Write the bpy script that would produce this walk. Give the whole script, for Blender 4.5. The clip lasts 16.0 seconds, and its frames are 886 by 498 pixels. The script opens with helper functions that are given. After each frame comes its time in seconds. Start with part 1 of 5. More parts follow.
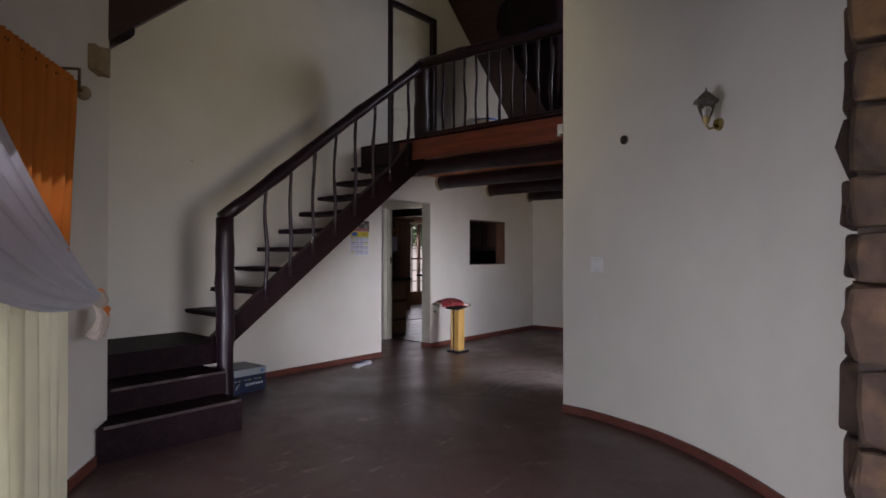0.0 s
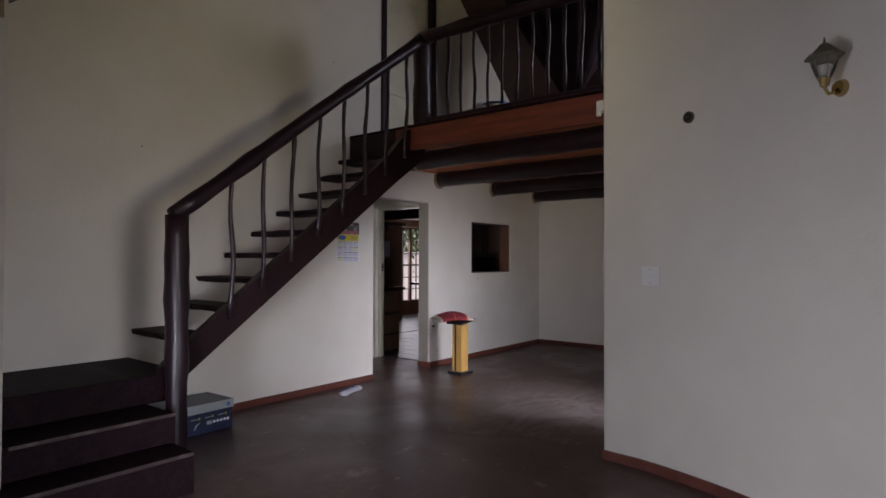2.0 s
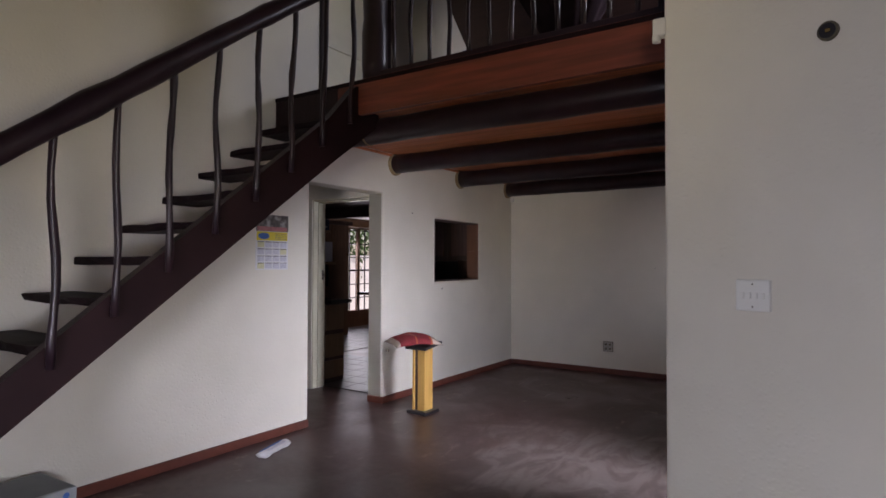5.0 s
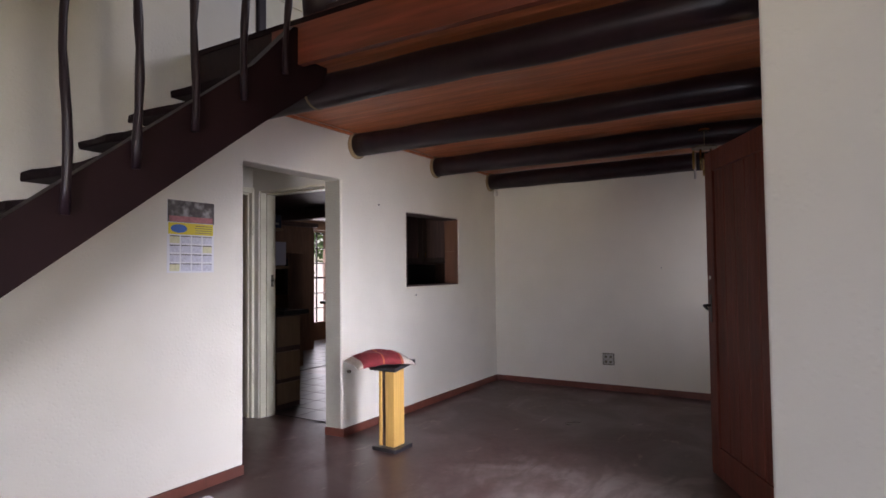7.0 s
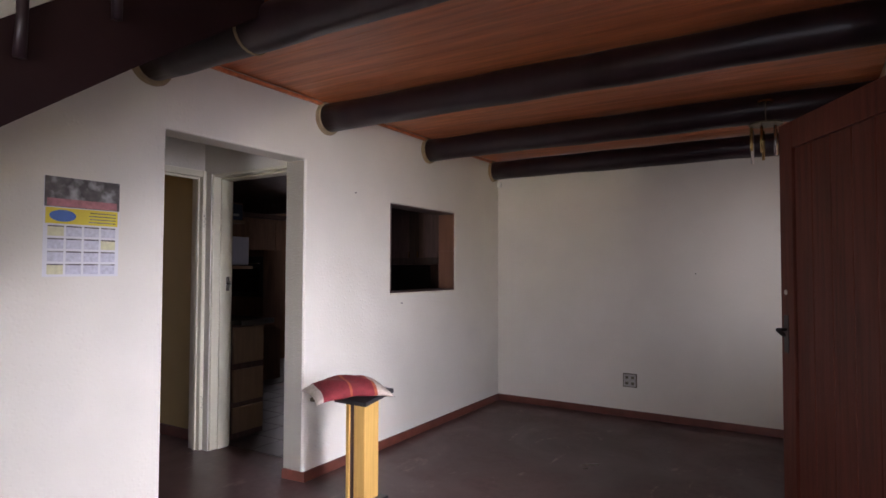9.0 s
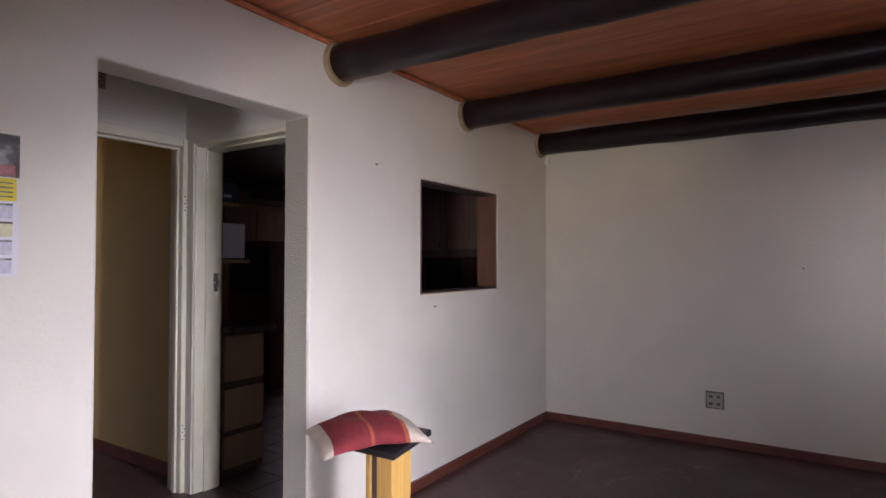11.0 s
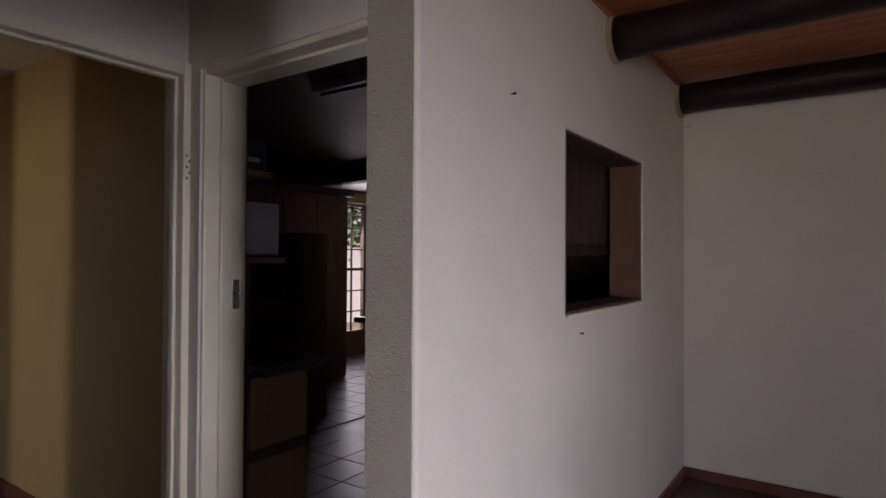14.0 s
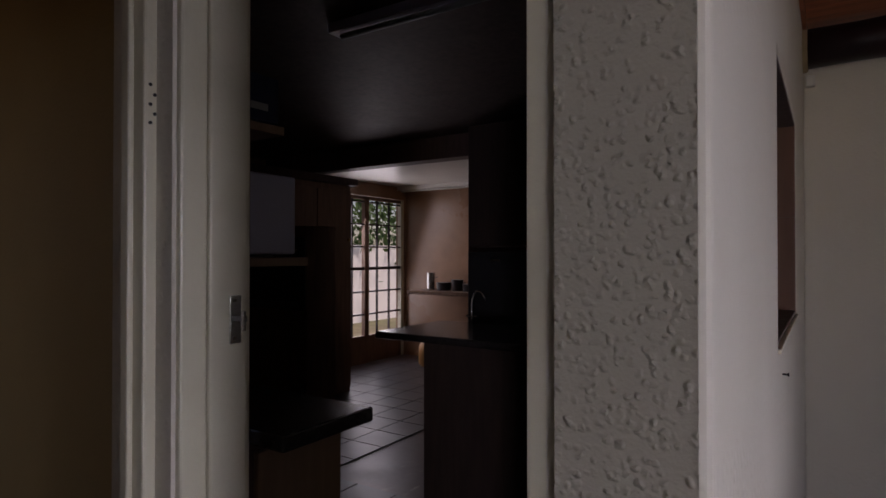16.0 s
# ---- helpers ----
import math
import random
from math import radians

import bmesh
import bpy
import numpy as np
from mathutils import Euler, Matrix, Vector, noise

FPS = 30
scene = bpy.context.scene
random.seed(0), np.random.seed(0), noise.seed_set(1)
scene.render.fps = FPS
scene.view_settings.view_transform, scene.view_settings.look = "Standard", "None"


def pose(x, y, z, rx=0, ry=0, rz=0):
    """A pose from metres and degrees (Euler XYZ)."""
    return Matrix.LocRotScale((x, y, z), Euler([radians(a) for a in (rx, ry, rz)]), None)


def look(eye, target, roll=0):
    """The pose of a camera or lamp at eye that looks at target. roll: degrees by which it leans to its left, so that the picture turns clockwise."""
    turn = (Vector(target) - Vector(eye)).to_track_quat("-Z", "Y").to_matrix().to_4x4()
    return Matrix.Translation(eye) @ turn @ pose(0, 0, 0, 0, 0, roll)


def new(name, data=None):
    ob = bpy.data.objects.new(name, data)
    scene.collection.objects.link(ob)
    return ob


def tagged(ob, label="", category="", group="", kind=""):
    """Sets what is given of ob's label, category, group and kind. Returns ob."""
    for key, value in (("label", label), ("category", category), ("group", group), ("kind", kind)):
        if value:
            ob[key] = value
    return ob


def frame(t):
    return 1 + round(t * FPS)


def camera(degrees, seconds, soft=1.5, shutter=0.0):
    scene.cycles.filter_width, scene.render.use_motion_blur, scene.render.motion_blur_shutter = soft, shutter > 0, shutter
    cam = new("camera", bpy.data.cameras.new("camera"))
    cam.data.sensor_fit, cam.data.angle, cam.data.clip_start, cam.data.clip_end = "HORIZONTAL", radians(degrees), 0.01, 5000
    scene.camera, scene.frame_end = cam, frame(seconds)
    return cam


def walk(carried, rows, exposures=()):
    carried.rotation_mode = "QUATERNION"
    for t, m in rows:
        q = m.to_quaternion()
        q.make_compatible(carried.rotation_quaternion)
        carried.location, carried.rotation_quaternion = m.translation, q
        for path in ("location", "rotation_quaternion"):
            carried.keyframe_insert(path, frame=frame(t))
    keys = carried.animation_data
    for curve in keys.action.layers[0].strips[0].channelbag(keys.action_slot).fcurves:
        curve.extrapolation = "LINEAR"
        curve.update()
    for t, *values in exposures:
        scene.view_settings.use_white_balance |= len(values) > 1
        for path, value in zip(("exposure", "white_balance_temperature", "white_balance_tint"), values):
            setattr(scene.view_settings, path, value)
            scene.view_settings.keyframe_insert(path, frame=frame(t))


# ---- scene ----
cam = camera(74.3, 16.0, soft=1.6)
PATH = [
    (0, (1.297, 1.166, 1.303), (0.015, 2.701, 1.318), 0.1),
    (0.5, (1.08, 1.312, 1.322), (-0.196, 2.851, 1.338), 0.1),
    (1, (0.909, 1.465, 1.311), (-0.359, 3.012, 1.332), 0.1),
    (1.5, (0.723, 1.658, 1.327), (-0.535, 3.212, 1.353), 0.2),
    (2, (0.503, 1.843, 1.32), (-0.742, 3.408, 1.353), 0.2),
    (2.5, (0.304, 2.017, 1.332), (-0.92, 3.599, 1.368), 0.1),
    (3, (0.142, 2.228, 1.325), (-1.064, 3.823, 1.365), 0.2),
    (3.5, (-0.015, 2.408, 1.329), (-1.201, 4.018, 1.371), 0.2),
    (4, (-0.212, 2.619, 1.346), (-1.37, 4.249, 1.388), 0.2),
    (6.5, (-0.954, 3.675, 1.292), (-1.997, 5.38, 1.356), -0.3),
    (7, (-1.08, 3.915, 1.273), (-2.119, 5.622, 1.347), -0.6),
    (7.5, (-1.185, 4.127, 1.29), (-2.221, 5.835, 1.36), -0.2),
    (8, (-1.303, 4.36, 1.328), (-2.34, 6.069, 1.389), 0.3),
    (8.5, (-1.396, 4.568, 1.312), (-2.434, 6.276, 1.379), 0.1),
    (9, (-1.499, 4.791, 1.318), (-2.55, 6.491, 1.385), 0.2),
    (11.5, (-2.367, 5.71, 1.33), (-3.487, 7.366, 1.366), 0.1),
    (12, (-2.568, 5.857, 1.334), (-3.707, 7.501, 1.369), 0.2),
    (12.5, (-2.761, 6.001, 1.323), (-3.908, 7.639, 1.357), 0.2),
    (13, (-2.953, 6.157, 1.327), (-4.106, 7.791, 1.361), 0.2),
    (13.5, (-3.157, 6.277, 1.325), (-4.31, 7.91, 1.358), 0.2),
    (14, (-3.38, 6.397, 1.342), (-4.525, 8.036, 1.369), 0.3),
    (14.5, (-3.569, 6.524, 1.333), (-4.71, 8.166, 1.359), 0.3),
    (15, (-3.767, 6.651, 1.336), (-4.899, 8.3, 1.36), 0.2),
    (15.5, (-3.983, 6.797, 1.341), (-5.101, 8.455, 1.36), 0.2),
    (16, (-4.173, 6.917, 1.344), (-5.272, 8.588, 1.362), 0.0),
]
walk(cam, [(t, look(eye, target, roll)) for t, eye, target, roll in PATH], [(0.0, -0.25, 6850, 29), (4.0, -0.05, 6900, 30), (7.0, 0.65, 6950, 30), (9.0, 0.75, 7000, 32), (11.5, 0.65, 7000, 33), (12.5, 0.5, 7050, 33), (14.5, -0.36, 7050, 33), (16.0, -0.68, 7150, 34)])
scene.view_settings.exposure = 0.0

# ---- world and light ----
world = bpy.data.worlds.new("world")
scene.world = world
world.use_nodes = True
wn = world.node_tree
sky = wn.nodes.new("ShaderNodeTexSky")
sky.sky_type, sky.sun_disc = "NISHITA", False
sky.sun_elevation, sky.sun_rotation = radians(62), radians(50)
wn.links.new(sky.outputs["Color"], wn.nodes["Background"].inputs["Color"])
wn.nodes["Background"].inputs["Strength"].default_value = 0.12

sun = new("sun", bpy.data.lights.new("sun", "SUN"))
sun.data.energy, sun.data.angle, sun.data.color = 5.0, radians(3), (1.0, 0.95, 0.87)
sun.matrix_basis = look((0, 0, 10), (-0.8, -0.67, 8.0))


def window_light(name, eye, target, w, h, watts, color=(0.86, 0.93, 1.0), spread=180):
    """Stands in for the sky's light in a window's opening."""
    lamp = new(name, bpy.data.lights.new(name, "AREA"))
    lamp.data.shape, lamp.data.size, lamp.data.size_y = "RECTANGLE", w, h
    lamp.data.energy, lamp.data.color, lamp.data.spread = watts, color, radians(spread)
    lamp.matrix_basis = look(eye, target)
    return lamp


CORNER, ALONG, INTO = Vector((-3.0, 2.76, 0)), Vector((0.784, -0.62, 0)), Vector((0.62, 0.784, 0))


def diag(s, off, z):
    """A place on the slanting wall: s along it, off out into the room."""
    return CORNER + ALONG * s + INTO * off + Vector((0, 0, z))


SKYBLUE, GARDEN = (0.74, 0.87, 1.0), (0.95, 0.95, 0.62)
window_light("slant_window_back", diag(1.55, -0.12, 1.2), diag(1.55, 1, 0.5), 1.5, 1.9, 15, SKYBLUE, 110)
window_light("slant_window_sky", diag(1.80, 0.12, 0.48), diag(1.80, 2.0, 0.48), 0.90, 0.80, 16, SKYBLUE, 115)
window_light("slant_window_low_sky", diag(1.80, 0.12, 0.48), (-4.27, 6.5, 0.65), 0.70, 0.80, 13, SKYBLUE, 46)
window_light("east_window_sky", (4.45, 2.3, 1.45), (1.45, 3.6, -0.35), 2.0, 1.5, 85, SKYBLUE, 80)
window_light("east_window_garden", (4.45, 2.5, 0.80), (-4.27, 6.2, 3.4), 1.3, 0.6, 10, GARDEN, 50)
# No south window is known: these two are fill lamps added out of view.
window_light("south_fill_sky", (1.5, -1.95, 1.4), (1.0, 1.0, -0.4), 2.2, 1.5, 22, SKYBLUE, 90)
window_light("south_fill_garden", (1.2, -1.95, 0.8), (-4.1, 6.2, 3.7), 1.4, 0.5, 22, GARDEN, 40)
window_light("doorway_sky", (-0.80, 6.78, 1.2), (-4.27, 7.7, -0.05), 0.65, 1.7, 22, SKYBLUE, 74)
window_light("far_window_sky", (-1.02, 9.2, 1.45), (-1.95, 10.4, 1.2), 0.95, 1.0, 1.3, SKYBLUE, 85)
# Added fill lamp in a hidden opening, only to brighten the gallery wall.
window_light("gallery_fill_sky", (-0.98, 8.0, 3.7), (-3.5, 7.2, 3.2), 0.7, 0.7, 26, SKYBLUE)
window_light("passage_light", (-7.35, 4.0, 1.5), (-7.25, 8, 1.1), 0.25, 1.6, 21, (1.0, 0.97, 0.80))
window_light("glazed_door_light", (-9.35, 12.6, 1.2), (-6, 11.6, 0.1), 1.1, 1.9, 29)


# ---- materials ----
def mat(name, color, rough=0.6, metal=0.0, var=0.15, scale=6.0, bump=0.0, bscale=80.0, stretch=(1, 1, 1), dark=None, dscale=1.2,
        damount=0.5, coat=0.0, per_object=0.0, rough_var=0.1, spec=0.5):
    """A surface: base colour with fine and coarse variation, a second colour in patches, and relief."""
    m = bpy.data.materials.new(name)
    m.use_nodes = True
    nt = m.node_tree
    N, L = nt.nodes, nt.links
    b = N["Principled BSDF"]
    b.inputs["Metallic"].default_value = metal
    b.inputs["Coat Weight"].default_value = coat
    b.inputs["Specular IOR Level"].default_value = spec
    tc = N.new("ShaderNodeTexCoord")
    mp = N.new("ShaderNodeMapping")
    mp.inputs["Scale"].default_value = stretch
    L.new(tc.outputs["Object"], mp.inputs["Vector"])
    fine = N.new("ShaderNodeTexNoise")
    fine.inputs["Scale"].default_value, fine.inputs["Detail"].default_value = scale, 6
    L.new(mp.outputs["Vector"], fine.inputs["Vector"])
    coarse = N.new("ShaderNodeTexNoise")
    coarse.inputs["Scale"].default_value, coarse.inputs["Detail"].default_value = dscale, 5
    L.new(mp.outputs["Vector"], coarse.inputs["Vector"])
    ramp = N.new("ShaderNodeValToRGB")
    c = Vector(color)
    ramp.color_ramp.elements[0].position, ramp.color_ramp.elements[1].position = 0.3, 0.7
    ramp.color_ramp.elements[0].color = (*(c * (1 - var)), 1)
    ramp.color_ramp.elements[1].color = (*[min(1, v * (1 + var)) for v in c], 1)
    L.new(fine.outputs["Fac"], ramp.inputs["Fac"])
    out = ramp.outputs["Color"]
    if dark is not None:
        mask = N.new("ShaderNodeMapRange")
        mask.inputs["From Min"].default_value, mask.inputs["From Max"].default_value = 0.5, 0.68
        mask.inputs["To Max"].default_value = damount
        L.new(coarse.outputs["Fac"], mask.inputs["Value"])
        mix = N.new("ShaderNodeMix")
        mix.data_type = "RGBA"
        mix.inputs["B"].default_value = (*dark, 1)
        L.new(mask.outputs["Result"], mix.inputs["Factor"])
        L.new(out, mix.inputs["A"])
        out = mix.outputs["Result"]
    if per_object:
        info = N.new("ShaderNodeObjectInfo")
        hsv = N.new("ShaderNodeHueSaturation")
        rng = N.new("ShaderNodeMapRange")
        rng.inputs["To Min"].default_value, rng.inputs["To Max"].default_value = 1 - per_object, 1 + per_object
        L.new(info.outputs["Random"], rng.inputs["Value"])
        L.new(rng.outputs["Result"], hsv.inputs["Value"])
        L.new(out, hsv.inputs["Color"])
        out = hsv.outputs["Color"]
    L.new(out, b.inputs["Base Color"])
    rr = N.new("ShaderNodeMapRange")
    rr.inputs["To Min"].default_value = max(0.02, rough - rough_var)
    rr.inputs["To Max"].default_value = min(1, rough + rough_var)
    L.new(coarse.outputs["Fac"], rr.inputs["Value"])
    L.new(rr.outputs["Result"], b.inputs["Roughness"])
    if bump:
        bn = N.new("ShaderNodeTexNoise")
        bn.inputs["Scale"].default_value, bn.inputs["Detail"].default_value = bscale, 3
        L.new(mp.outputs["Vector"], bn.inputs["Vector"])
        bp = N.new("ShaderNodeBump")
        bp.inputs["Strength"].default_value, bp.inputs["Distance"].default_value = 1.0, bump
        L.new(bn.outputs["Fac"], bp.inputs["Height"])
        L.new(bp.outputs["Normal"], b.inputs["Normal"])
    return m




def stucco(name, color, second, lump, depth, spots=0.5):
    """Hand-thrown plaster: soft lumps, fine grain, faint discolouring."""
    m = mat(name, color, 0.78, var=0.03, scale=3, dark=second, dscale=0.8, damount=spots, spec=0.25)
    nt = m.node_tree
    N, L = nt.nodes, nt.links
    tc = N.new("ShaderNodeTexCoord")
    n1 = N.new("ShaderNodeTexVoronoi")
    n1.feature = "SMOOTH_F1"
    n1.inputs["Scale"].default_value, n1.inputs["Smoothness"].default_value = lump, 0.5
    wob, n2, n3 = (N.new("ShaderNodeTexNoise") for _ in range(3))
    for n, sc, de in ((wob, lump * 0.8, 2), (n2, lump * 2.2, 4), (n3, 1.6, 2)):
        n.inputs["Scale"].default_value, n.inputs["Detail"].default_value = sc, de
        L.new(tc.outputs["Object"], n.inputs["Vector"])
    shift = N.new("ShaderNodeVectorMath")
    shift.operation = "MULTIPLY_ADD"
    shift.inputs[1].default_value = (0.007, 0.007, 0.007)
    L.new(wob.outputs["Color"], shift.inputs[0]), L.new(tc.outputs["Object"], shift.inputs[2])
    L.new(shift.outputs[0], n1.inputs["Vector"])
    r = N.new("ShaderNodeMapRange")
    r.interpolation_type = "SMOOTHSTEP"
    r.inputs["From Min"].default_value, r.inputs["From Max"].default_value = 0.55, 0.12
    L.new(n1.outputs["Distance"], r.inputs["Value"])
    gate = N.new("ShaderNodeMapRange")
    gate.inputs["From Min"].default_value, gate.inputs["From Max"].default_value = 0.5, 0.62
    gate.inputs["To Min"].default_value = 0.45
    L.new(wob.outputs["Fac"], gate.inputs["Value"])
    lumps = N.new("ShaderNodeMath")
    lumps.operation = "MULTIPLY"
    L.new(r.outputs["Result"], lumps.inputs[0]), L.new(gate.outputs["Result"], lumps.inputs[1])
    add = N.new("ShaderNodeMath")
    add.operation = "MULTIPLY_ADD"
    add.inputs[1].default_value = 0.35
    L.new(n2.outputs["Fac"], add.inputs[0]), L.new(lumps.outputs[0], add.inputs[2])
    add2 = N.new("ShaderNodeMath")
    add2.operation = "MULTIPLY_ADD"
    add2.inputs[1].default_value = 3.0
    L.new(n3.outputs["Fac"], add2.inputs[0]), L.new(add.outputs[0], add2.inputs[2])
    bp = N.new("ShaderNodeBump")
    bp.inputs["Distance"].default_value = depth
    L.new(add2.outputs[0], bp.inputs["Height"])
    L.new(bp.outputs["Normal"], N["Principled BSDF"].inputs["Normal"])
    return m


PLASTER = stucco("cream_plaster", (0.72, 0.685, 0.60), (0.66, 0.62, 0.52), 48, 0.0009)
# The wall's plaster, rougher, with the opening side's shade put into the colour.
JAMB = stucco("rough_shaded_jamb_plaster", (0.37, 0.345, 0.285), (0.31, 0.285, 0.23), 95, 0.0036)
PLAINWALL = mat("passage_paint", (0.44, 0.32, 0.14), 0.6, var=0.04, scale=4, bump=0.001)
SKIRT = mat("red_oxide_paint", (0.15, 0.045, 0.03), 0.45, var=0.2, scale=12, bump=0.0008, dark=(0.08, 0.03, 0.025), dscale=3)
LOG = mat("dark_varnished_log", (0.017, 0.0085, 0.012), 0.36, var=0.4, scale=9, bump=0.0018, bscale=12, stretch=(1, 1, 0.35), dark=(0.030, 0.014, 0.014), dscale=4, spec=0.35)
STEPWOOD = mat("dark_worn_tread", (0.013, 0.0062, 0.0080), 0.6, var=0.3, scale=12, bump=0.002, bscale=25, stretch=(0.3, 3, 3), dark=(0.024, 0.013, 0.013), dscale=3, spec=0.08)
# One board stain, twice: BOARD lifted for floor bounce, EDGEBOARD darkened for its shaded face.
BOARD = mat("red_brown_board_lit", (0.60, 0.20, 0.085), 0.38, var=0.25, scale=7, stretch=(0.35, 5, 5), bump=0.0008, bscale=30, dark=(0.36, 0.10, 0.045), dscale=2.2, damount=0.5)
EDGEBOARD = mat("red_brown_board_shaded", (0.17, 0.042, 0.024), 0.42, var=0.3, scale=7, stretch=(0.35, 5, 5), bump=0.0008, bscale=30, dark=(0.09, 0.022, 0.015), dscale=2.2, damount=0.6)
ROOF = mat("dark_roof_wood", (0.035, 0.016, 0.013), 0.5, var=0.3, scale=6, stretch=(0.4, 4, 4), bump=0.001)
TAN = mat("bare_plaster_ring", (0.32, 0.24, 0.14), 0.8, var=0.15, scale=20, bump=0.003)
CREAM = mat("cream_gloss_paint", (0.74, 0.70, 0.55), 0.35, var=0.04, scale=5, bump=0.0005, dark=(0.50, 0.46, 0.34), dscale=2)
DOORWOOD = mat("red_brown_door_wood", (0.125, 0.032, 0.020), 0.5, var=0.3, scale=8, stretch=(5, 5, 0.3), bump=0.0008, spec=0.25)
PINE = mat("orange_pine", (0.55, 0.28, 0.09), 0.45, var=0.2, scale=8, stretch=(6, 6, 0.3))
ORANGE = mat("orange_cotton", (0.62, 0.17, 0.03), 0.85, var=0.12, scale=10, bump=0.001, dark=(0.45, 0.11, 0.02), dscale=3)
LINING = mat("pale_grey_lining", (0.52, 0.52, 0.54), 0.8, var=0.05, scale=8, bump=0.001)
BRASS = mat("brass", (0.42, 0.31, 0.13), 0.25, 1.0, var=0.1, scale=20)
OLDMETAL = mat("verdigris_metal", (0.16, 0.14, 0.10), 0.5, 0.7, var=0.3, scale=25, bump=0.001)
GRIMY = mat("grimy_plastic", (0.42, 0.39, 0.35), 0.45, var=0.12, scale=30, dark=(0.2, 0.18, 0.16), dscale=25)
WHITE = mat("white_plastic", (0.70, 0.68, 0.62), 0.4, var=0.03)
BLACK = mat("black_paint", (0.022, 0.020, 0.022), 0.35, var=0.2)
STONE = mat("brown_fieldstone", (0.048, 0.026, 0.017), 0.8, var=0.5, scale=9, bump=0.012, bscale=14, dark=(0.13, 0.072, 0.034), dscale=6, damount=0.7, per_object=0.45)
MORTAR = mat("mortar", (0.10, 0.07, 0.055), 0.9, var=0.2, scale=20, bump=0.003)
TILE = mat("grey_floor_tile", (0.045, 0.036, 0.039), 0.36, var=0.12, scale=5, dark=(0.12, 0.10, 0.09), per_object=0.12)
WALLTILE = mat("brown_wall_tile", (0.30, 0.17, 0.10), 0.3, var=0.12, scale=5)
DARKWOOD = mat("dark_cupboard_wood", (0.085, 0.050, 0.044), 0.6, var=0.3, scale=8, stretch=(4, 4, 0.4))
CABINET = mat("beige_laminate", (0.26, 0.17, 0.11), 0.45, var=0.12, scale=8, stretch=(4, 4, 0.5))
BROWNWOOD = mat("brown_cupboard_wood", (0.19, 0.105, 0.065), 0.5, var=0.2, scale=8, stretch=(4, 4, 0.4))
COUNTER = mat("dark_worktop", (0.03, 0.026, 0.026), 0.2, var=0.3, scale=60)
APPLIANCE = mat("grey_white_enamel", (0.44, 0.45, 0.58), 0.35, var=0.03)
METAL = mat("steel", (0.5, 0.5, 0.5), 0.25, 1.0, var=0.1)
BAMBOO = mat("bamboo_veneer", (0.62, 0.36, 0.10), 0.4, var=0.12, scale=9, stretch=(8, 8, 0.3))
RED = mat("red_cotton", (0.20, 0.018, 0.023), 0.85, var=0.15, scale=40, bump=0.0015, bscale=160)
WORNEDGE = mat("worn_step_edge", (0.03, 0.018, 0.017), 0.6, var=0.3, scale=20, dark=(0.13, 0.10, 0.09), dscale=5, damount=0.9)
PLANK = mat("dark_stringer_plank", (0.018, 0.0082, 0.0095), 0.45, var=0.3, scale=7, stretch=(4, 0.4, 0.4), bump=0.001, dark=(0.028, 0.013, 0.011), dscale=2, spec=0.18)
CUPBOARD = mat("brown_black_cupboard", (0.042, 0.025, 0.021), 0.55, var=0.25, scale=8, stretch=(4, 4, 0.4))
DARKCLOTH = mat("dark_purple_brown_cloth", (0.013, 0.007, 0.009), 0.9, var=0.3, scale=9, bump=0.001, spec=0.1)
HATCHSIDE = mat("dull_brown_board", (0.16, 0.075, 0.045), 0.5, var=0.15, scale=6, stretch=(4, 4, 0.4))
RUST = mat("rust_cotton", (0.36, 0.085, 0.035), 0.85, var=0.15, scale=40, bump=0.0015, bscale=160)
BEIGE = mat("beige_cotton", (0.48, 0.40, 0.33), 0.85, var=0.15, scale=40, bump=0.0015, bscale=160)
BLUE = mat("blue_printed_card", (0.012, 0.022, 0.055), 0.5, var=0.3, scale=14)
LIDGREY = mat("grey_card", (0.33, 0.36, 0.36), 0.5, var=0.08, scale=8)
LIME = mat("lime_print", (0.34, 0.40, 0.06), 0.5, var=0.1)
SLATE = mat("slate_grey_card", (0.17, 0.185, 0.20), 0.55, var=0.08, scale=8)
PAPER = mat("white_paper", (0.70, 0.70, 0.72), 0.6, var=0.03)
PRINTGREY = mat("grey_print", (0.54, 0.54, 0.61), 0.6, var=0.15, scale=60)
YELLOW = mat("yellow_print", (0.72, 0.58, 0.05), 0.55, var=0.04)
PRINTBLUE = mat("blue_print", (0.05, 0.14, 0.42), 0.5, var=0.1)
PHOTO = mat("printed_photograph", (0.10, 0.09, 0.085), 0.5, var=0.6, scale=18, dark=(0.45, 0.45, 0.44), dscale=14, damount=0.8)
PINK = mat("pink_print", (0.42, 0.16, 0.17), 0.5, var=0.3, scale=30)
LEAFMAT = mat("garden_leaves", (0.06, 0.12, 0.03), 0.6, var=0.5, scale=9)
YARDWALL = mat("sunlit_yard_wall", (0.84, 0.82, 0.80), 0.8, var=0.04, scale=3)
GRASS = mat("garden_ground", (0.16, 0.14, 0.08), 0.9, var=0.3, scale=3, dark=(0.06, 0.10, 0.03), dscale=0.6)




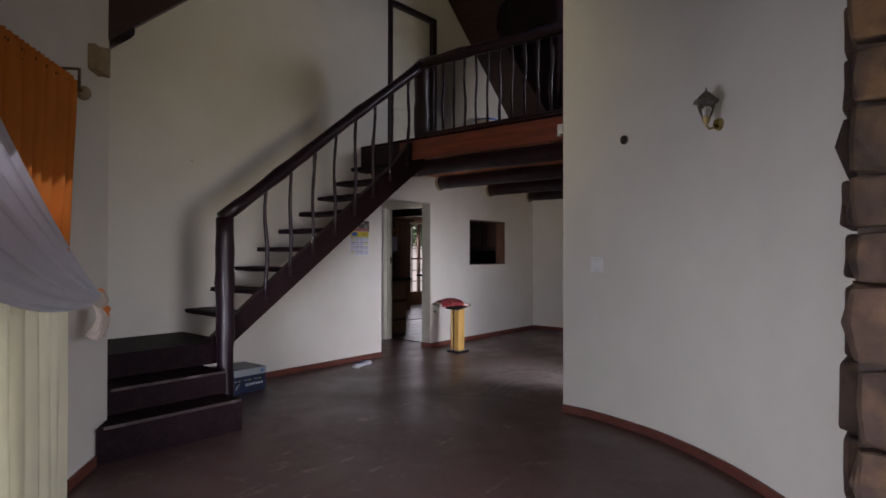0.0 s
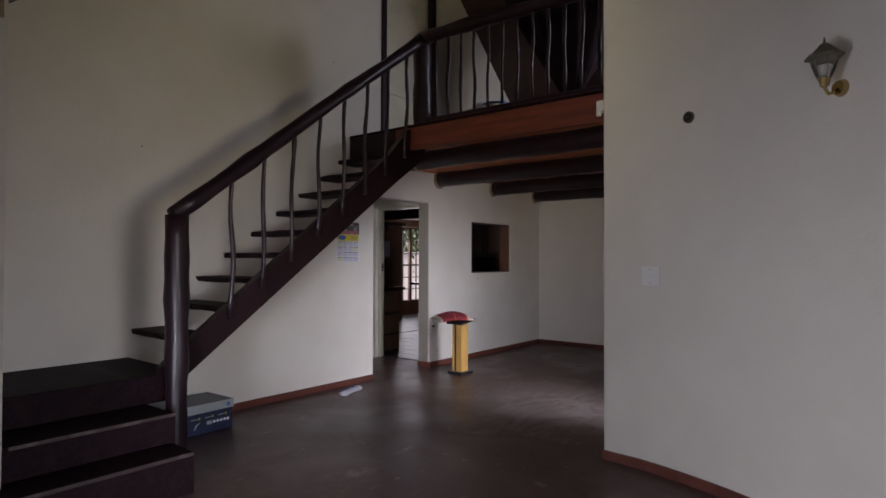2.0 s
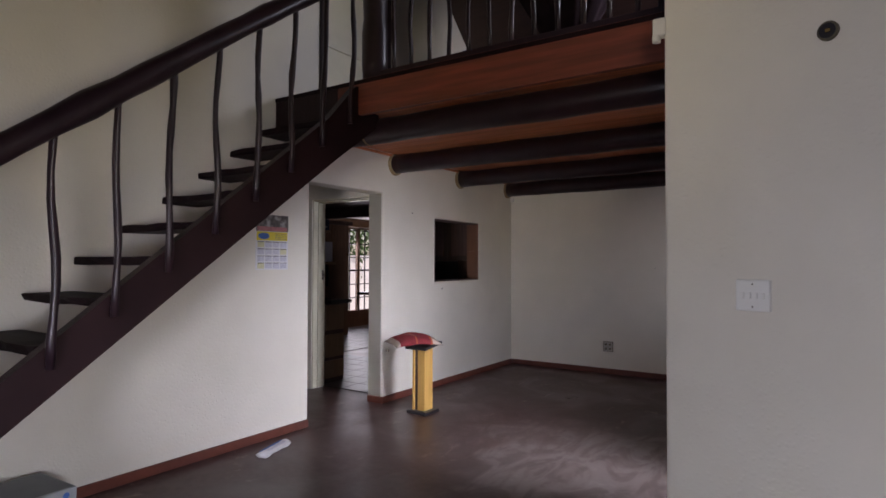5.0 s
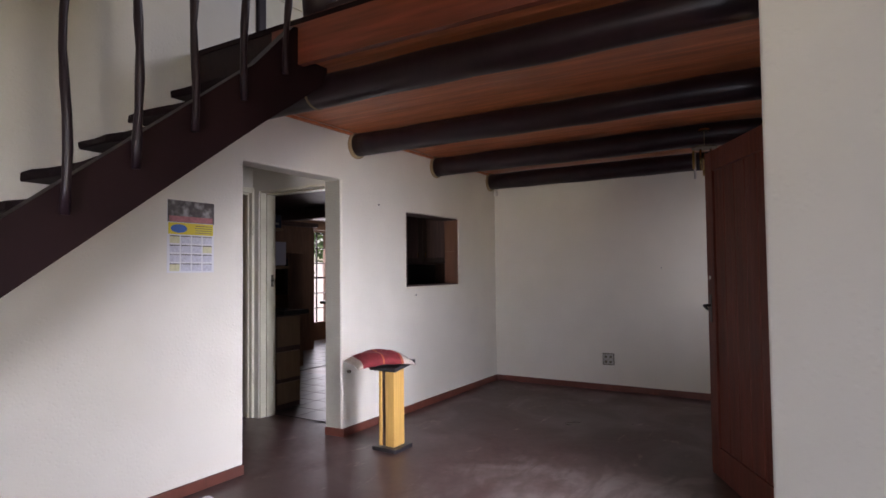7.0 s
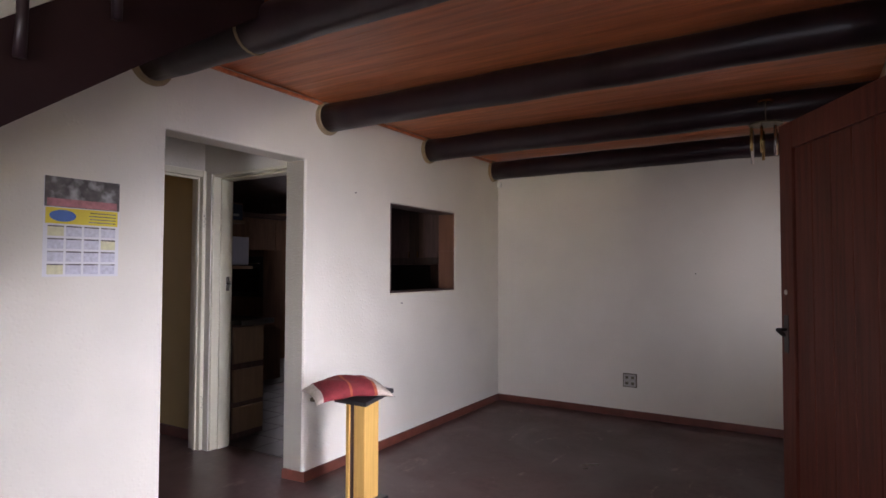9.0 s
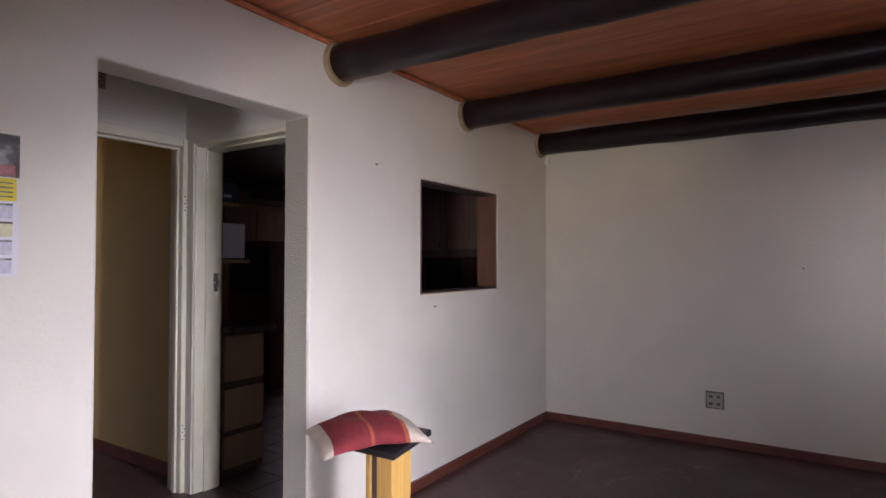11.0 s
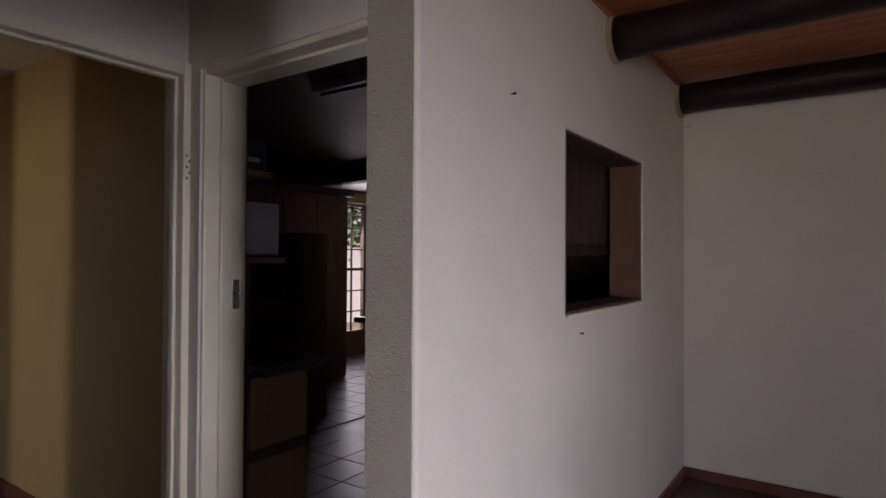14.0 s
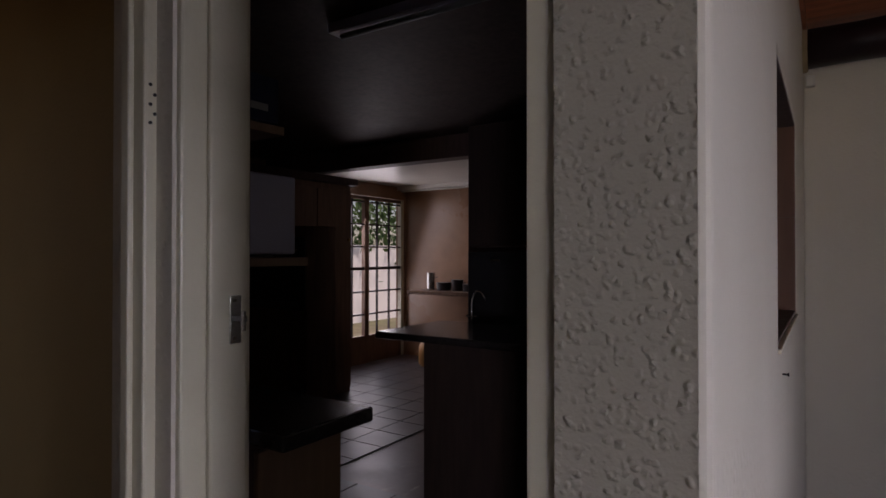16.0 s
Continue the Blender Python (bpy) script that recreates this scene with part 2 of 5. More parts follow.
def worn_floor():
    """Dark polished screed: mottled, with pale scuffed patches, streaks, a patchy shine and painted-in doorway light.
    """
    m = bpy.data.materials.new("polished_screed")
    m.use_nodes = True
    nt = m.node_tree
    N, L = nt.nodes, nt.links
    b = N["Principled BSDF"]
    tc = N.new("ShaderNodeTexCoord")

    def noise_node(scale, detail, distortion=0.0, stretch=(1, 1, 1)):
        mp = N.new("ShaderNodeMapping")
        mp.inputs["Scale"].default_value = stretch
        mp.inputs["Rotation"].default_value = (0, 0, 0.6)
        L.new(tc.outputs["Object"], mp.inputs["Vector"])
        n = N.new("ShaderNodeTexNoise")
        n.inputs["Scale"].default_value, n.inputs["Detail"].default_value, n.inputs["Distortion"].default_value = scale, detail, distortion
        L.new(mp.outputs["Vector"], n.inputs["Vector"])
        return n.outputs["Fac"]

    def remap(v, a, c, lo, hi):
        r = N.new("ShaderNodeMapRange")
        r.interpolation_type = "SMOOTHSTEP"
        for k, x in zip(("From Min", "From Max", "To Min", "To Max"), (a, c, lo, hi)):
            r.inputs[k].default_value = x
        L.new(v, r.inputs["Value"])
        return r.outputs["Result"]

    def mixed(fac, a, c):
        mx = N.new("ShaderNodeMix")
        mx.data_type = "RGBA"
        L.new(fac, mx.inputs["Factor"])
        for sock_, x in ((mx.inputs["A"], a), (mx.inputs["B"], c)):
            if isinstance(x, tuple):
                sock_.default_value = (*x, 1)
            else:
                L.new(x, sock_)
        return mx.outputs["Result"]

    def times(a, c):
        q = N.new("ShaderNodeMath")
        q.operation = "MULTIPLY"
        L.new(a, q.inputs[0]), L.new(c, q.inputs[1])
        return q.outputs[0]

    big, mid, fine = noise_node(0.6, 4, 0.6), noise_node(1.7, 8, 0.7), noise_node(22, 6)
    streak = noise_node(3.5, 8, 3.0, (1, 0.4, 1))
    base = mixed(remap(fine, 0.3, 0.7, 0, 1), (0.072, 0.036, 0.032), (0.096, 0.050, 0.045))
    base = mixed(remap(big, 0.35, 0.65, 0, 0.7), base, (0.084, 0.050, 0.046))
    scuff = times(remap(mid, 0.46, 0.72, 0, 1), remap(big, 0.38, 0.58, 0.15, 1))
    scratch = times(remap(streak, 0.60, 0.72, 0, 1), remap(fine, 0.4, 0.6, 0.2, 1))
    col = mixed(times(scuff, remap(fine, 0.3, 0.65, 0.05, 0.32)), base, (0.17, 0.11, 0.095))
    col = mixed(times(scratch, remap(big, 0.3, 0.6, 0.05, 0.42)), col, (0.36, 0.29, 0.25))
    # Round the doorway: pale wear together with a painted pool of daylight.
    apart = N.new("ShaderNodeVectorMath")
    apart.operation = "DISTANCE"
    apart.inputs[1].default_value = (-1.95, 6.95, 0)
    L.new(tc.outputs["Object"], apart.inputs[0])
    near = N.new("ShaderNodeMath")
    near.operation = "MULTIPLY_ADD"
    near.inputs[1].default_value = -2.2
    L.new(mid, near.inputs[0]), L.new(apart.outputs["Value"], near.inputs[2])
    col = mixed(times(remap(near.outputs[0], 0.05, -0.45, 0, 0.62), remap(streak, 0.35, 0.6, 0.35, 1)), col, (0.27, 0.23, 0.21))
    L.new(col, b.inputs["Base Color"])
    L.new(remap(mid, 0.2, 0.8, 0.26, 0.50), b.inputs["Roughness"])
    b.inputs["Specular IOR Level"].default_value = 0.34
    bp = N.new("ShaderNodeBump")
    bp.inputs["Distance"].default_value = 0.0015
    bp.inputs["Strength"].default_value = 0.12
    L.new(mid, bp.inputs["Height"])
    L.new(bp.outputs["Normal"], b.inputs["Normal"])
    return m


FLOOR = worn_floor()


def glassy(name, tint, rough=0.0):
    m = bpy.data.materials.new(name)
    m.use_nodes = True
    b = m.node_tree.nodes["Principled BSDF"]
    b.inputs["Base Color"].default_value = (*tint, 1)
    b.inputs["Transmission Weight"].default_value = 1
    b.inputs["Roughness"].default_value = rough
    b.inputs["IOR"].default_value = 1.45
    return m


GLASS = glassy("clear_glass", (1, 1, 1))


def cloth(name, color, through_share):
    """Thin cloth: part of the light passes through it."""
    m = bpy.data.materials.new(name)
    m.use_nodes = True
    nt = m.node_tree
    N, L = nt.nodes, nt.links
    tc = N.new("ShaderNodeTexCoord")
    no = N.new("ShaderNodeTexNoise")
    no.inputs["Scale"].default_value = 5
    L.new(tc.outputs["Object"], no.inputs["Vector"])
    ramp = N.new("ShaderNodeValToRGB")
    ramp.color_ramp.elements[0].color = (*(Vector(color) * 0.8), 1)
    ramp.color_ramp.elements[1].color = (*color, 1)
    L.new(no.outputs["Fac"], ramp.inputs["Fac"])
    d, t, mx = N.new("ShaderNodeBsdfDiffuse"), N.new("ShaderNodeBsdfTranslucent"), N.new("ShaderNodeMixShader")
    mx.inputs[0].default_value = through_share
    L.new(ramp.outputs["Color"], d.inputs["Color"]), L.new(ramp.outputs["Color"], t.inputs["Color"])
    L.new(d.outputs[0], mx.inputs[1]), L.new(t.outputs[0], mx.inputs[2])
    L.new(mx.outputs[0], N["Material Output"].inputs["Surface"])
    return m


SHEER = cloth("sheer_net", (0.66, 0.62, 0.44), 0.28)
ORANGECLOTH = cloth("orange_curtain_cloth", (0.74, 0.24, 0.05), 0.25)
LININGCLOTH = cloth("pale_lining_cloth", (0.64, 0.64, 0.68), 0.16)


# ---- building helpers ----
TOX = Matrix.Rotation(radians(90), 4, "X")


def mesh_ob(name, bm, material, smooth=False):
    me = bpy.data.meshes.new(name)
    bmesh.ops.recalc_face_normals(bm, faces=bm.faces)
    if smooth:
        for f in bm.faces:
            f.smooth = True
    bm.to_mesh(me)
    bm.free()
    me.materials.append(material)
    return new(name, me)


def part(name, bm, material, parent, label="", smooth=False):
    ob = mesh_ob(name, bm, material, smooth)
    ob.parent = parent
    return tagged(ob, label)


def thing(name, m, label, category, group=""):
    ob = new(name)
    ob.empty_display_size = 0.1
    ob.matrix_basis = m
    return tagged(ob, label, category, group)


def setting(name, bm, material, label="", smooth=False):
    return tagged(mesh_ob(name, bm, material, smooth), label, kind="structure")


def box(x0, x1, y0, y1, z0, z1, bevel=0.0, bm=None, seg=2):
    own = bmesh.new()
    bmesh.ops.create_cube(own, size=1, matrix=Matrix.LocRotScale(((x0 + x1) / 2, (y0 + y1) / 2, (z0 + z1) / 2), None, (abs(x1 - x0), abs(y1 - y0), abs(z1 - z0))))
    if bevel:
        bmesh.ops.bevel(own, geom=own.edges[:], offset=bevel, segments=seg, affect="EDGES", profile=0.5)
    if bm is None:
        return own
    merge(bm, own)
    return bm


def merge(bm, other, m=None):
    me = bpy.data.meshes.new("tmp")
    other.to_mesh(me)
    other.free()
    if m is not None:
        me.transform(m)
    bm.from_mesh(me)
    bpy.data.meshes.remove(me)
    return bm


def tube(points, radii, sides=12, wob=0.0, seed=1, caps=True):
    """A round bar along points, with a radius at each, and knots and wobble."""
    bm = bmesh.new()
    pts = [Vector(p) for p in points]
    rings = []
    rnd = random.Random(seed)
    ph = [rnd.uniform(0, 6.28) for _ in range(3)]
    up = None
    for i, p in enumerate(pts):
        d = (pts[min(i + 1, len(pts) - 1)] - pts[max(i - 1, 0)]).normalized()
        if up is None:
            up = Vector((0, 0, 1)) if abs(d.z) < 0.9 else Vector((1, 0, 0))
        side = d.cross(up).normalized()
        up = side.cross(d).normalized()
        r = radii[i] if hasattr(radii, "__len__") else radii
        ring = []
        for k in range(sides):
            a = 2 * math.pi * k / sides
            rr = r * (1 + wob * (0.6 * math.sin(2 * a + ph[0] + i * 0.7) + 0.5 * math.sin(3 * a + ph[1] - i * 0.9)))
            ring.append(bm.verts.new(p + side * math.cos(a) * rr + up * math.sin(a) * rr))
        rings.append(ring)
    for a, b in zip(rings, rings[1:]):
        for k in range(sides):
            bm.faces.new((a[k], a[(k + 1) % sides], b[(k + 1) % sides], b[k]))
    if caps:
        bm.faces.new(rings[0][::-1])
        bm.faces.new(rings[-1])
    return bm


def pole_between(a, b, r, n=10, bend=0.01, wob=0.08, seed=1, sides=12, knots=0.12):
    """A natural, slightly crooked pole."""
    rnd = random.Random(seed)
    a, b = Vector(a), Vector(b)
    pts, rad = [], []
    ph, ph2 = rnd.uniform(0, 6.28), rnd.uniform(0, 6.28)
    for i in range(n + 1):
        u = i / n
        env = math.sin(math.pi * u)
        p = a.lerp(b, u) + Vector((math.sin(u * 7 + ph), math.cos(u * 6 + ph2), 0)) * bend * env
        pts.append(p)
        rad.append(r * (1 + knots * (rnd.random() - 0.5) * 2 * (0.3 if i in (0, n) else 1)))
    return tube(pts, rad, sides, wob, seed)


def prism(outline, y0, y1, axis="y"):
    """Extrudes an outline of (u, z) from y0 to y1; axis y: u is x; axis x: u is y."""
    bm = bmesh.new()
    if axis == "y":
        lo = [bm.verts.new((u, y0, z)) for u, z in outline]
        hi = [bm.verts.new((u, y1, z)) for u, z in outline]
    elif axis == "x":
        lo = [bm.verts.new((y0, u, z)) for u, z in outline]
        hi = [bm.verts.new((y1, u, z)) for u, z in outline]
    else:
        lo = [bm.verts.new((u, z, y0)) for u, z in outline]
        hi = [bm.verts.new((u, z, y1)) for u, z in outline]
    n = len(outline)
    bm.faces.new(lo)
    bm.faces.new(hi[::-1])
    for k in range(n):
        bm.faces.new((lo[k], hi[k], hi[(k + 1) % n], lo[(k + 1) % n]))
    return bm


def disc(r, d, m, seg=20, r2=None):
    bm = bmesh.new()
    bmesh.ops.create_cone(bm, cap_ends=True, segments=seg, radius1=r, radius2=r if r2 is None else r2, depth=d, matrix=m)
    return bm


def wall_bm(p0, p1, thick, z0, z1, holes=(), bevel=0.008):
    """A wall whose front face runs from p0 to p1; the thickness goes to the left of that way. holes: s0, s1, za, zb."""
    p0, p1 = Vector((*p0, 0)), Vector((*p1, 0))
    length = (p1 - p0).length
    d = (p1 - p0) / length
    nrm = Vector((-d.y, d.x, 0))
    ss = sorted({0, length, *[h[0] for h in holes], *[h[1] for h in holes]})
    zs = sorted({z0, z1, *[h[2] for h in holes], *[h[3] for h in holes]})
    ss = [s for s in ss if 0 <= s <= length]
    zs = [z for z in zs if z0 <= z <= z1]

    def solid(i, j):
        if not (0 <= i < len(ss) - 1 and 0 <= j < len(zs) - 1):
            return False
        s, z = (ss[i] + ss[i + 1]) / 2, (zs[j] + zs[j + 1]) / 2
        return not any(h[0] < s < h[1] and h[2] < z < h[3] for h in holes)

    bm = bmesh.new()
    V = {}

    def v(i, j, k):
        if (i, j, k) not in V:
            V[i, j, k] = bm.verts.new(p0 + d * ss[i] + nrm * thick * k + Vector((0, 0, zs[j])))
        return V[i, j, k]

    for i in range(len(ss) - 1):
        for j in range(len(zs) - 1):
            if not solid(i, j):
                continue
            for k in (0, 1):
                bm.faces.new((v(i, j, k), v(i + 1, j, k), v(i + 1, j + 1, k), v(i, j + 1, k)))
            if not solid(i - 1, j):
                bm.faces.new((v(i, j, 0), v(i, j + 1, 0), v(i, j + 1, 1), v(i, j, 1)))
            if not solid(i + 1, j):
                bm.faces.new((v(i + 1, j, 0), v(i + 1, j + 1, 0), v(i + 1, j + 1, 1), v(i + 1, j, 1)))
            if not solid(i, j - 1):
                bm.faces.new((v(i, j, 0), v(i + 1, j, 0), v(i + 1, j, 1), v(i, j, 1)))
            if not solid(i, j + 1):
                bm.faces.new((v(i, j + 1, 0), v(i + 1, j + 1, 0), v(i + 1, j + 1, 1), v(i, j + 1, 1)))
    bmesh.ops.recalc_face_normals(bm, faces=bm.faces)
    bmesh.ops.dissolve_limit(bm, angle_limit=0.01, verts=bm.verts, edges=bm.edges)
    if bevel:
        sharp = [e for e in bm.edges if len(e.link_faces) == 2 and e.calc_face_angle(0) > 1]
        bmesh.ops.bevel(bm, geom=sharp, offset=bevel, segments=3, affect="EDGES", profile=0.5)
    return bm


# ---- the large structure ----
XW, YN, DECK, F = -4.27, 10.387, 2.65, -0.06
GROUND = box(-60, 60, -60, 60, -0.40, -0.20)
setting("ground", GROUND, GRASS, "dry garden ground outside the house")
setting("floor", box(-10.4, 5, -3, 14, -0.16, F), FLOOR, "dark red-brown polished screed floor with pale worn scuffs and painted-in doorway light")

w = wall_bm((XW, 2.3), (XW, YN + 0.2), 0.17, F, 6.4,
            [(4.275, 5.258, -1, 2.03), (6.19, 7.18, 1.122, 1.835), (4.40, 5.33, DECK, 4.66)], 0.012)
for co, no in (((0, 6.7466, 6.18), (0, -0.835, 1.0)), ((0, 6.7466, 6.18), (0, 0.90, 1.0))):
    r = bmesh.ops.bisect_plane(w, geom=w.verts[:] + w.edges[:] + w.faces[:], plane_co=co, plane_no=no, clear_outer=True)
    bmesh.ops.holes_fill(w, edges=[e for e in w.edges if len(e.link_faces) == 1])
setting("wall_west", w, PLASTER, "cream textured plaster gable wall with rounded opening edges")
setting("wall_north", wall_bm((XW, YN), (0.0, YN), 0.2, F, DECK - 0.25), PLASTER, "cream textured plaster end wall")
setting("wall_slant", wall_bm(diag(4.2, 0, 0).xy, (-3.0, 2.76), 0.2, F, 6.3, [(1.8, 3.44, 0.02, 2.1)]), PLASTER, "cream plaster wall with a glazed door behind curtains")
setting("wall_alcove", wall_bm((-3.0, 2.76), (XW, 2.76), 0.2, F, 2.9), PLASTER, "cream plaster wall beside the bottom steps")

# curved wall: its foot follows an arc, then the passage wall runs on behind it
ARC = [(-1.157, 5.72), (-0.88, 5.69), (-0.59, 5.61), (-0.29, 5.50), (-0.03, 5.36), (0.20, 5.20), (0.41, 5.03), (0.66, 4.78), (0.87, 4.52), (1.05, 4.20), (1.25, 3.75)]


def spline(points, n=6):
    P = [Vector(p) for p in points]
    P = [P[0] * 2 - P[1]] + P + [P[-1] * 2 - P[-2]]
    out = []
    for i in range(1, len(P) - 2):
        for k in range(n):
            u = k / n
            out.append(0.5 * (2 * P[i] + (P[i + 1] - P[i - 1]) * u + (2 * P[i - 1] - 5 * P[i] + 4 * P[i + 1] - P[i + 2]) * u * u
                              + (3 * P[i] - P[i - 1] - 3 * P[i + 1] + P[i + 2]) * u ** 3))
    out.append(P[-2])
    return out


def strip_along(line, t0, t1, z0, z1, bevel=0.0):
    """A band along a line in plan, from t0 to t1 to the left of it."""
    bm = bmesh.new()
    rows = []
    for i, p in enumerate(line):
        d = (line[min(i + 1, len(line) - 1)] - line[max(i - 1, 0)]).normalized()
        nrm = Vector((-d.y, d.x))
        a, b = p + nrm * t0, p + nrm * t1
        rows.append([bm.verts.new((a.x, a.y, z0)), bm.verts.new((b.x, b.y, z0)), bm.verts.new((b.x, b.y, z1)), bm.verts.new((a.x, a.y, z1))])
    for r, q in zip(rows, rows[1:]):
        for k in range(4):
            bm.faces.new((r[k], r[(k + 1) % 4], q[(k + 1) % 4], q[k]))
    bm.faces.new(rows[0][::-1])
    bm.faces.new(rows[-1])
    if bevel:
        bmesh.ops.recalc_face_normals(bm, faces=bm.faces)
        es = [e for e in bm.edges if len(e.link_faces) == 2 and e.calc_face_angle(0) > 1]
        bmesh.ops.bevel(bm, geom=es, offset=bevel, segments=3, affect="EDGES", profile=0.5)
    return bm


curve = spline([Vector(p) for p in ARC])
setting("wall_curved", strip_along(curve, 0.0, 0.22, F, 6.3, 0.015), PLASTER, "cream textured plaster curved wall", smooth=False)
setting("wall_passage", wall_bm((-1.10, 10.387), (-1.10, 5.93), 0.2, F, 6.3, [(0.5, 1.7, 0.85, 2.0), (3.14, 3.98, -1, 2.05), (1.98, 2.78, 3.3, 4.1)]), PLASTER, "cream plaster wall with the outer doorway")
# Added slab, out of view, that blocks the sun from the outer doorway.
setting("doorway_sun_block", box(-0.85, 0.9, 5.95, 7.9, 2.16, 2.28), ROOF, "plain unseen slab added to keep the sun off the doorway")
# the unseen rest of the room, which closes it
setting("wall_hearth", wall_bm((1.7, 3.9), (4.5, 3.9), 0.2, F, 6.3), PLASTER)
setting("wall_east", wall_bm((4.5, 4.1), (4.5, -2.0), 0.2, F, 6.3, [(0.6, 3.2, 0.35, 2.3)]), PLASTER)
setting("wall_south", wall_bm((4.5, -2.0), (-0.2, -2.0), 0.2, F, 6.3, [(1.8, 4.2, 0.5, 2.2)]), PLASTER)
setting("wall_southwest", wall_bm((-0.2, -2.2), diag(4.2, 0, 0).xy, 0.2, F, 6.3), PLASTER)
setting("ceiling_hall", box(-2.9, 4.8, -2.3, 6.8, 6.3, 6.45), ROOF, "dark timber ceiling high above the hall")


def roof_slope(name, y0, y1, z0, z1, x0, x1, thick):
    bm = prism([(y0, z0), (y1, z1), (y1, z1 + thick), (y0, z0 + thick)], x0, x1, "x")
    return setting(name, bm, ROOF, "dark timber underside of the sloping roof")


roof_slope("roof_south_slope", 2.45, 6.76, 2.49, 6.2, -4.6, -2.98, 0.6)
roof_slope("roof_north_slope", 6.76, 10.7, 6.2, 2.62, -4.6, 0.0, 0.2)
setting("roof_ridge_cover", box(-2.9, 0.1, 6.8, 7.0, 6.0, 6.45), ROOF)

# deck: boards on log beams
setting("ceiling_deck", box(XW + 0.005, -1.105, 6.24, YN, 2.472, 2.62), BOARD, "timber deck over log beams")
lining = tagged(new("ceiling_lining"), "red-brown stained timber boards laid over log beams", kind="structure")
yb = 6.24
rnd = random.Random(4)
while yb < YN - 0.02:
    y2 = min(yb + 0.14, YN - 0.002)
    part("ceiling_board", box(XW + 0.01, -1.11, yb + 0.0008, y2 - 0.0008, 2.445 + rnd.uniform(0, 0.001), 2.468, 0.0015, None, 1), BOARD, lining)
    yb = y2
tagged(mesh_ob("fascia_board", box(-3.58, -1.105, 6.19, 6.235, 2.40, 2.655, 0.004), EDGEBOARD), "red-brown stained edge board of the gallery deck, its shade painted in", kind="structure")
tagged(mesh_ob("gallery_floor", box(XW + 0.005, -1.105, 6.19, YN, 2.622, 2.652), STEPWOOD), "dark timber floor of the gallery", kind="structure")

for k, yb in enumerate((6.49, 7.76, 9.03, 10.27)):
    beam = thing("ceiling_beam", pose(XW, yb, 2.345), "dark varnished round log beam under the gallery boards", "beam", "beams under the gallery")
    part("log", tube([(0.004 + 3.155 * i / 14, 0.004 * math.sin(i * 1.3 + k), 0.003 * math.cos(i + k)) for i in range(15)],
                     [0.094 * (1 + 0.03 * math.sin(i * 2.1 + k)) for i in range(15)], 20, 0.02, k), LOG, beam, smooth=True)
    if k == 0:
        part("plaster_collar", tube([(0.738, 0, 0), (0.752, 0, 0)], [0.102, 0.100], 24, 0.02, 3), TAN, beam)
    ring = tube([(0.001, 0, 0.0), (0.022, 0, 0.0)], [0.118, 0.110], 24, 0.03, k + 9)
    part("plaster_collar", ring, TAN, beam, "bare tan plaster ring round the beam end", smooth=False)

trim = bmesh.new()
box(XW + 0.001, XW + 0.02, 6.25, YN - 0.01, 2.415, 2.439, 0.004, trim)
setting("ceiling_trim", trim, BOARD, "thin red-brown moulding under the boards")


def skirting(name, line, h=0.066, t=0.018):
    return setting(name, strip_along([Vector(p) for p in line], 0.0, -t, F, F + h, 0.004), SKIRT, "dark red painted skirting, scuffed")


skirting("baseboard_west_a", [(XW, 3.75), (XW, 6.57)])
skirting("baseboard_west_b", [(XW - 0.17, 7.557), (XW, 7.557), (XW, YN)])
skirting("baseboard_north", [(XW, YN), (-1.1, YN)])
skirting("baseboard_curved", [tuple(p) for p in curve])
skirting("baseboard_slant", [tuple(diag(0.69, 0, 0).xy), (-3.0, 2.76)])

# vestibule, passage and kitchen shells
CEIL2 = 2.42
setting("wall_vestibule_south", box(-5.5, XW - 0.2, 6.38, 6.5, F, CEIL2), PLASTER)
setting("wall_vestibule_west", wall_bm((-5.42, 6.38), (-5.42, 7.74), 0.12, F, CEIL2, [(0.33, 1.24, -1, 2.03)], 0), PLASTER)
setting("wall_kitchen_entry", wall_bm((-5.44, 7.64), (XW - 0.2, 7.64), 0.14, F, CEIL2, [(0.10, 0.955, -1, 2.03)], 0), PLASTER, "cream plaster wall round the kitchen doorway")
setting("wall_passage_north", wall_bm((-10.2, 7.76), (-5.54, 7.76), 0.12, F, CEIL2, (), 0), PLAINWALL, "dull yellow painted passage wall")
setting("wall_passage_south", wall_bm((-5.54, 6.5), (-10.2, 6.5), 0.12, F, CEIL2, [(1.36, 1.84, 0.0, 2.1), (2.02, 2.55, 0.0, 2.1)], 0), PLAINWALL)
setting("wall_passage_end", box(-8.35, -8.25, 6.5, 7.76, F, CEIL2), PLAINWALL)
setting("ceiling_service", box(-10.3, XW - 0.2, 6.3, 11.16, CEIL2, CEIL2 + 0.1), PLASTER, "plain ceiling of the vestibule")
setting("baseboard_passage", box(-8.25, -5.55, 7.735, 7.758, F, 0.02, 0.003), SKIRT)
setting("ceiling_kitchen", box(-10.2, XW - 0.21, 7.79, 11.1, 2.36, 2.41), DARKWOOD, "dark stained timber kitchen ceiling")
setting("ceiling_scullery", box(-9.3, XW - 0.21, 11.26, 13.49, 2.27, 2.40), WHITE, "glossy white panelled ceiling over the scullery")
setting("wall_kitchen_west", box(-9.35, -9.2, 7.88, 11.5, F, 2.5), BROWNWOOD)
setting("wall_scullery_west", wall_bm((-9.13, 11.2), (-9.13, 13.6), 0.15, F, 2.5, [(0.92, 2.28, -1, 2.1)], 0), WALLTILE)
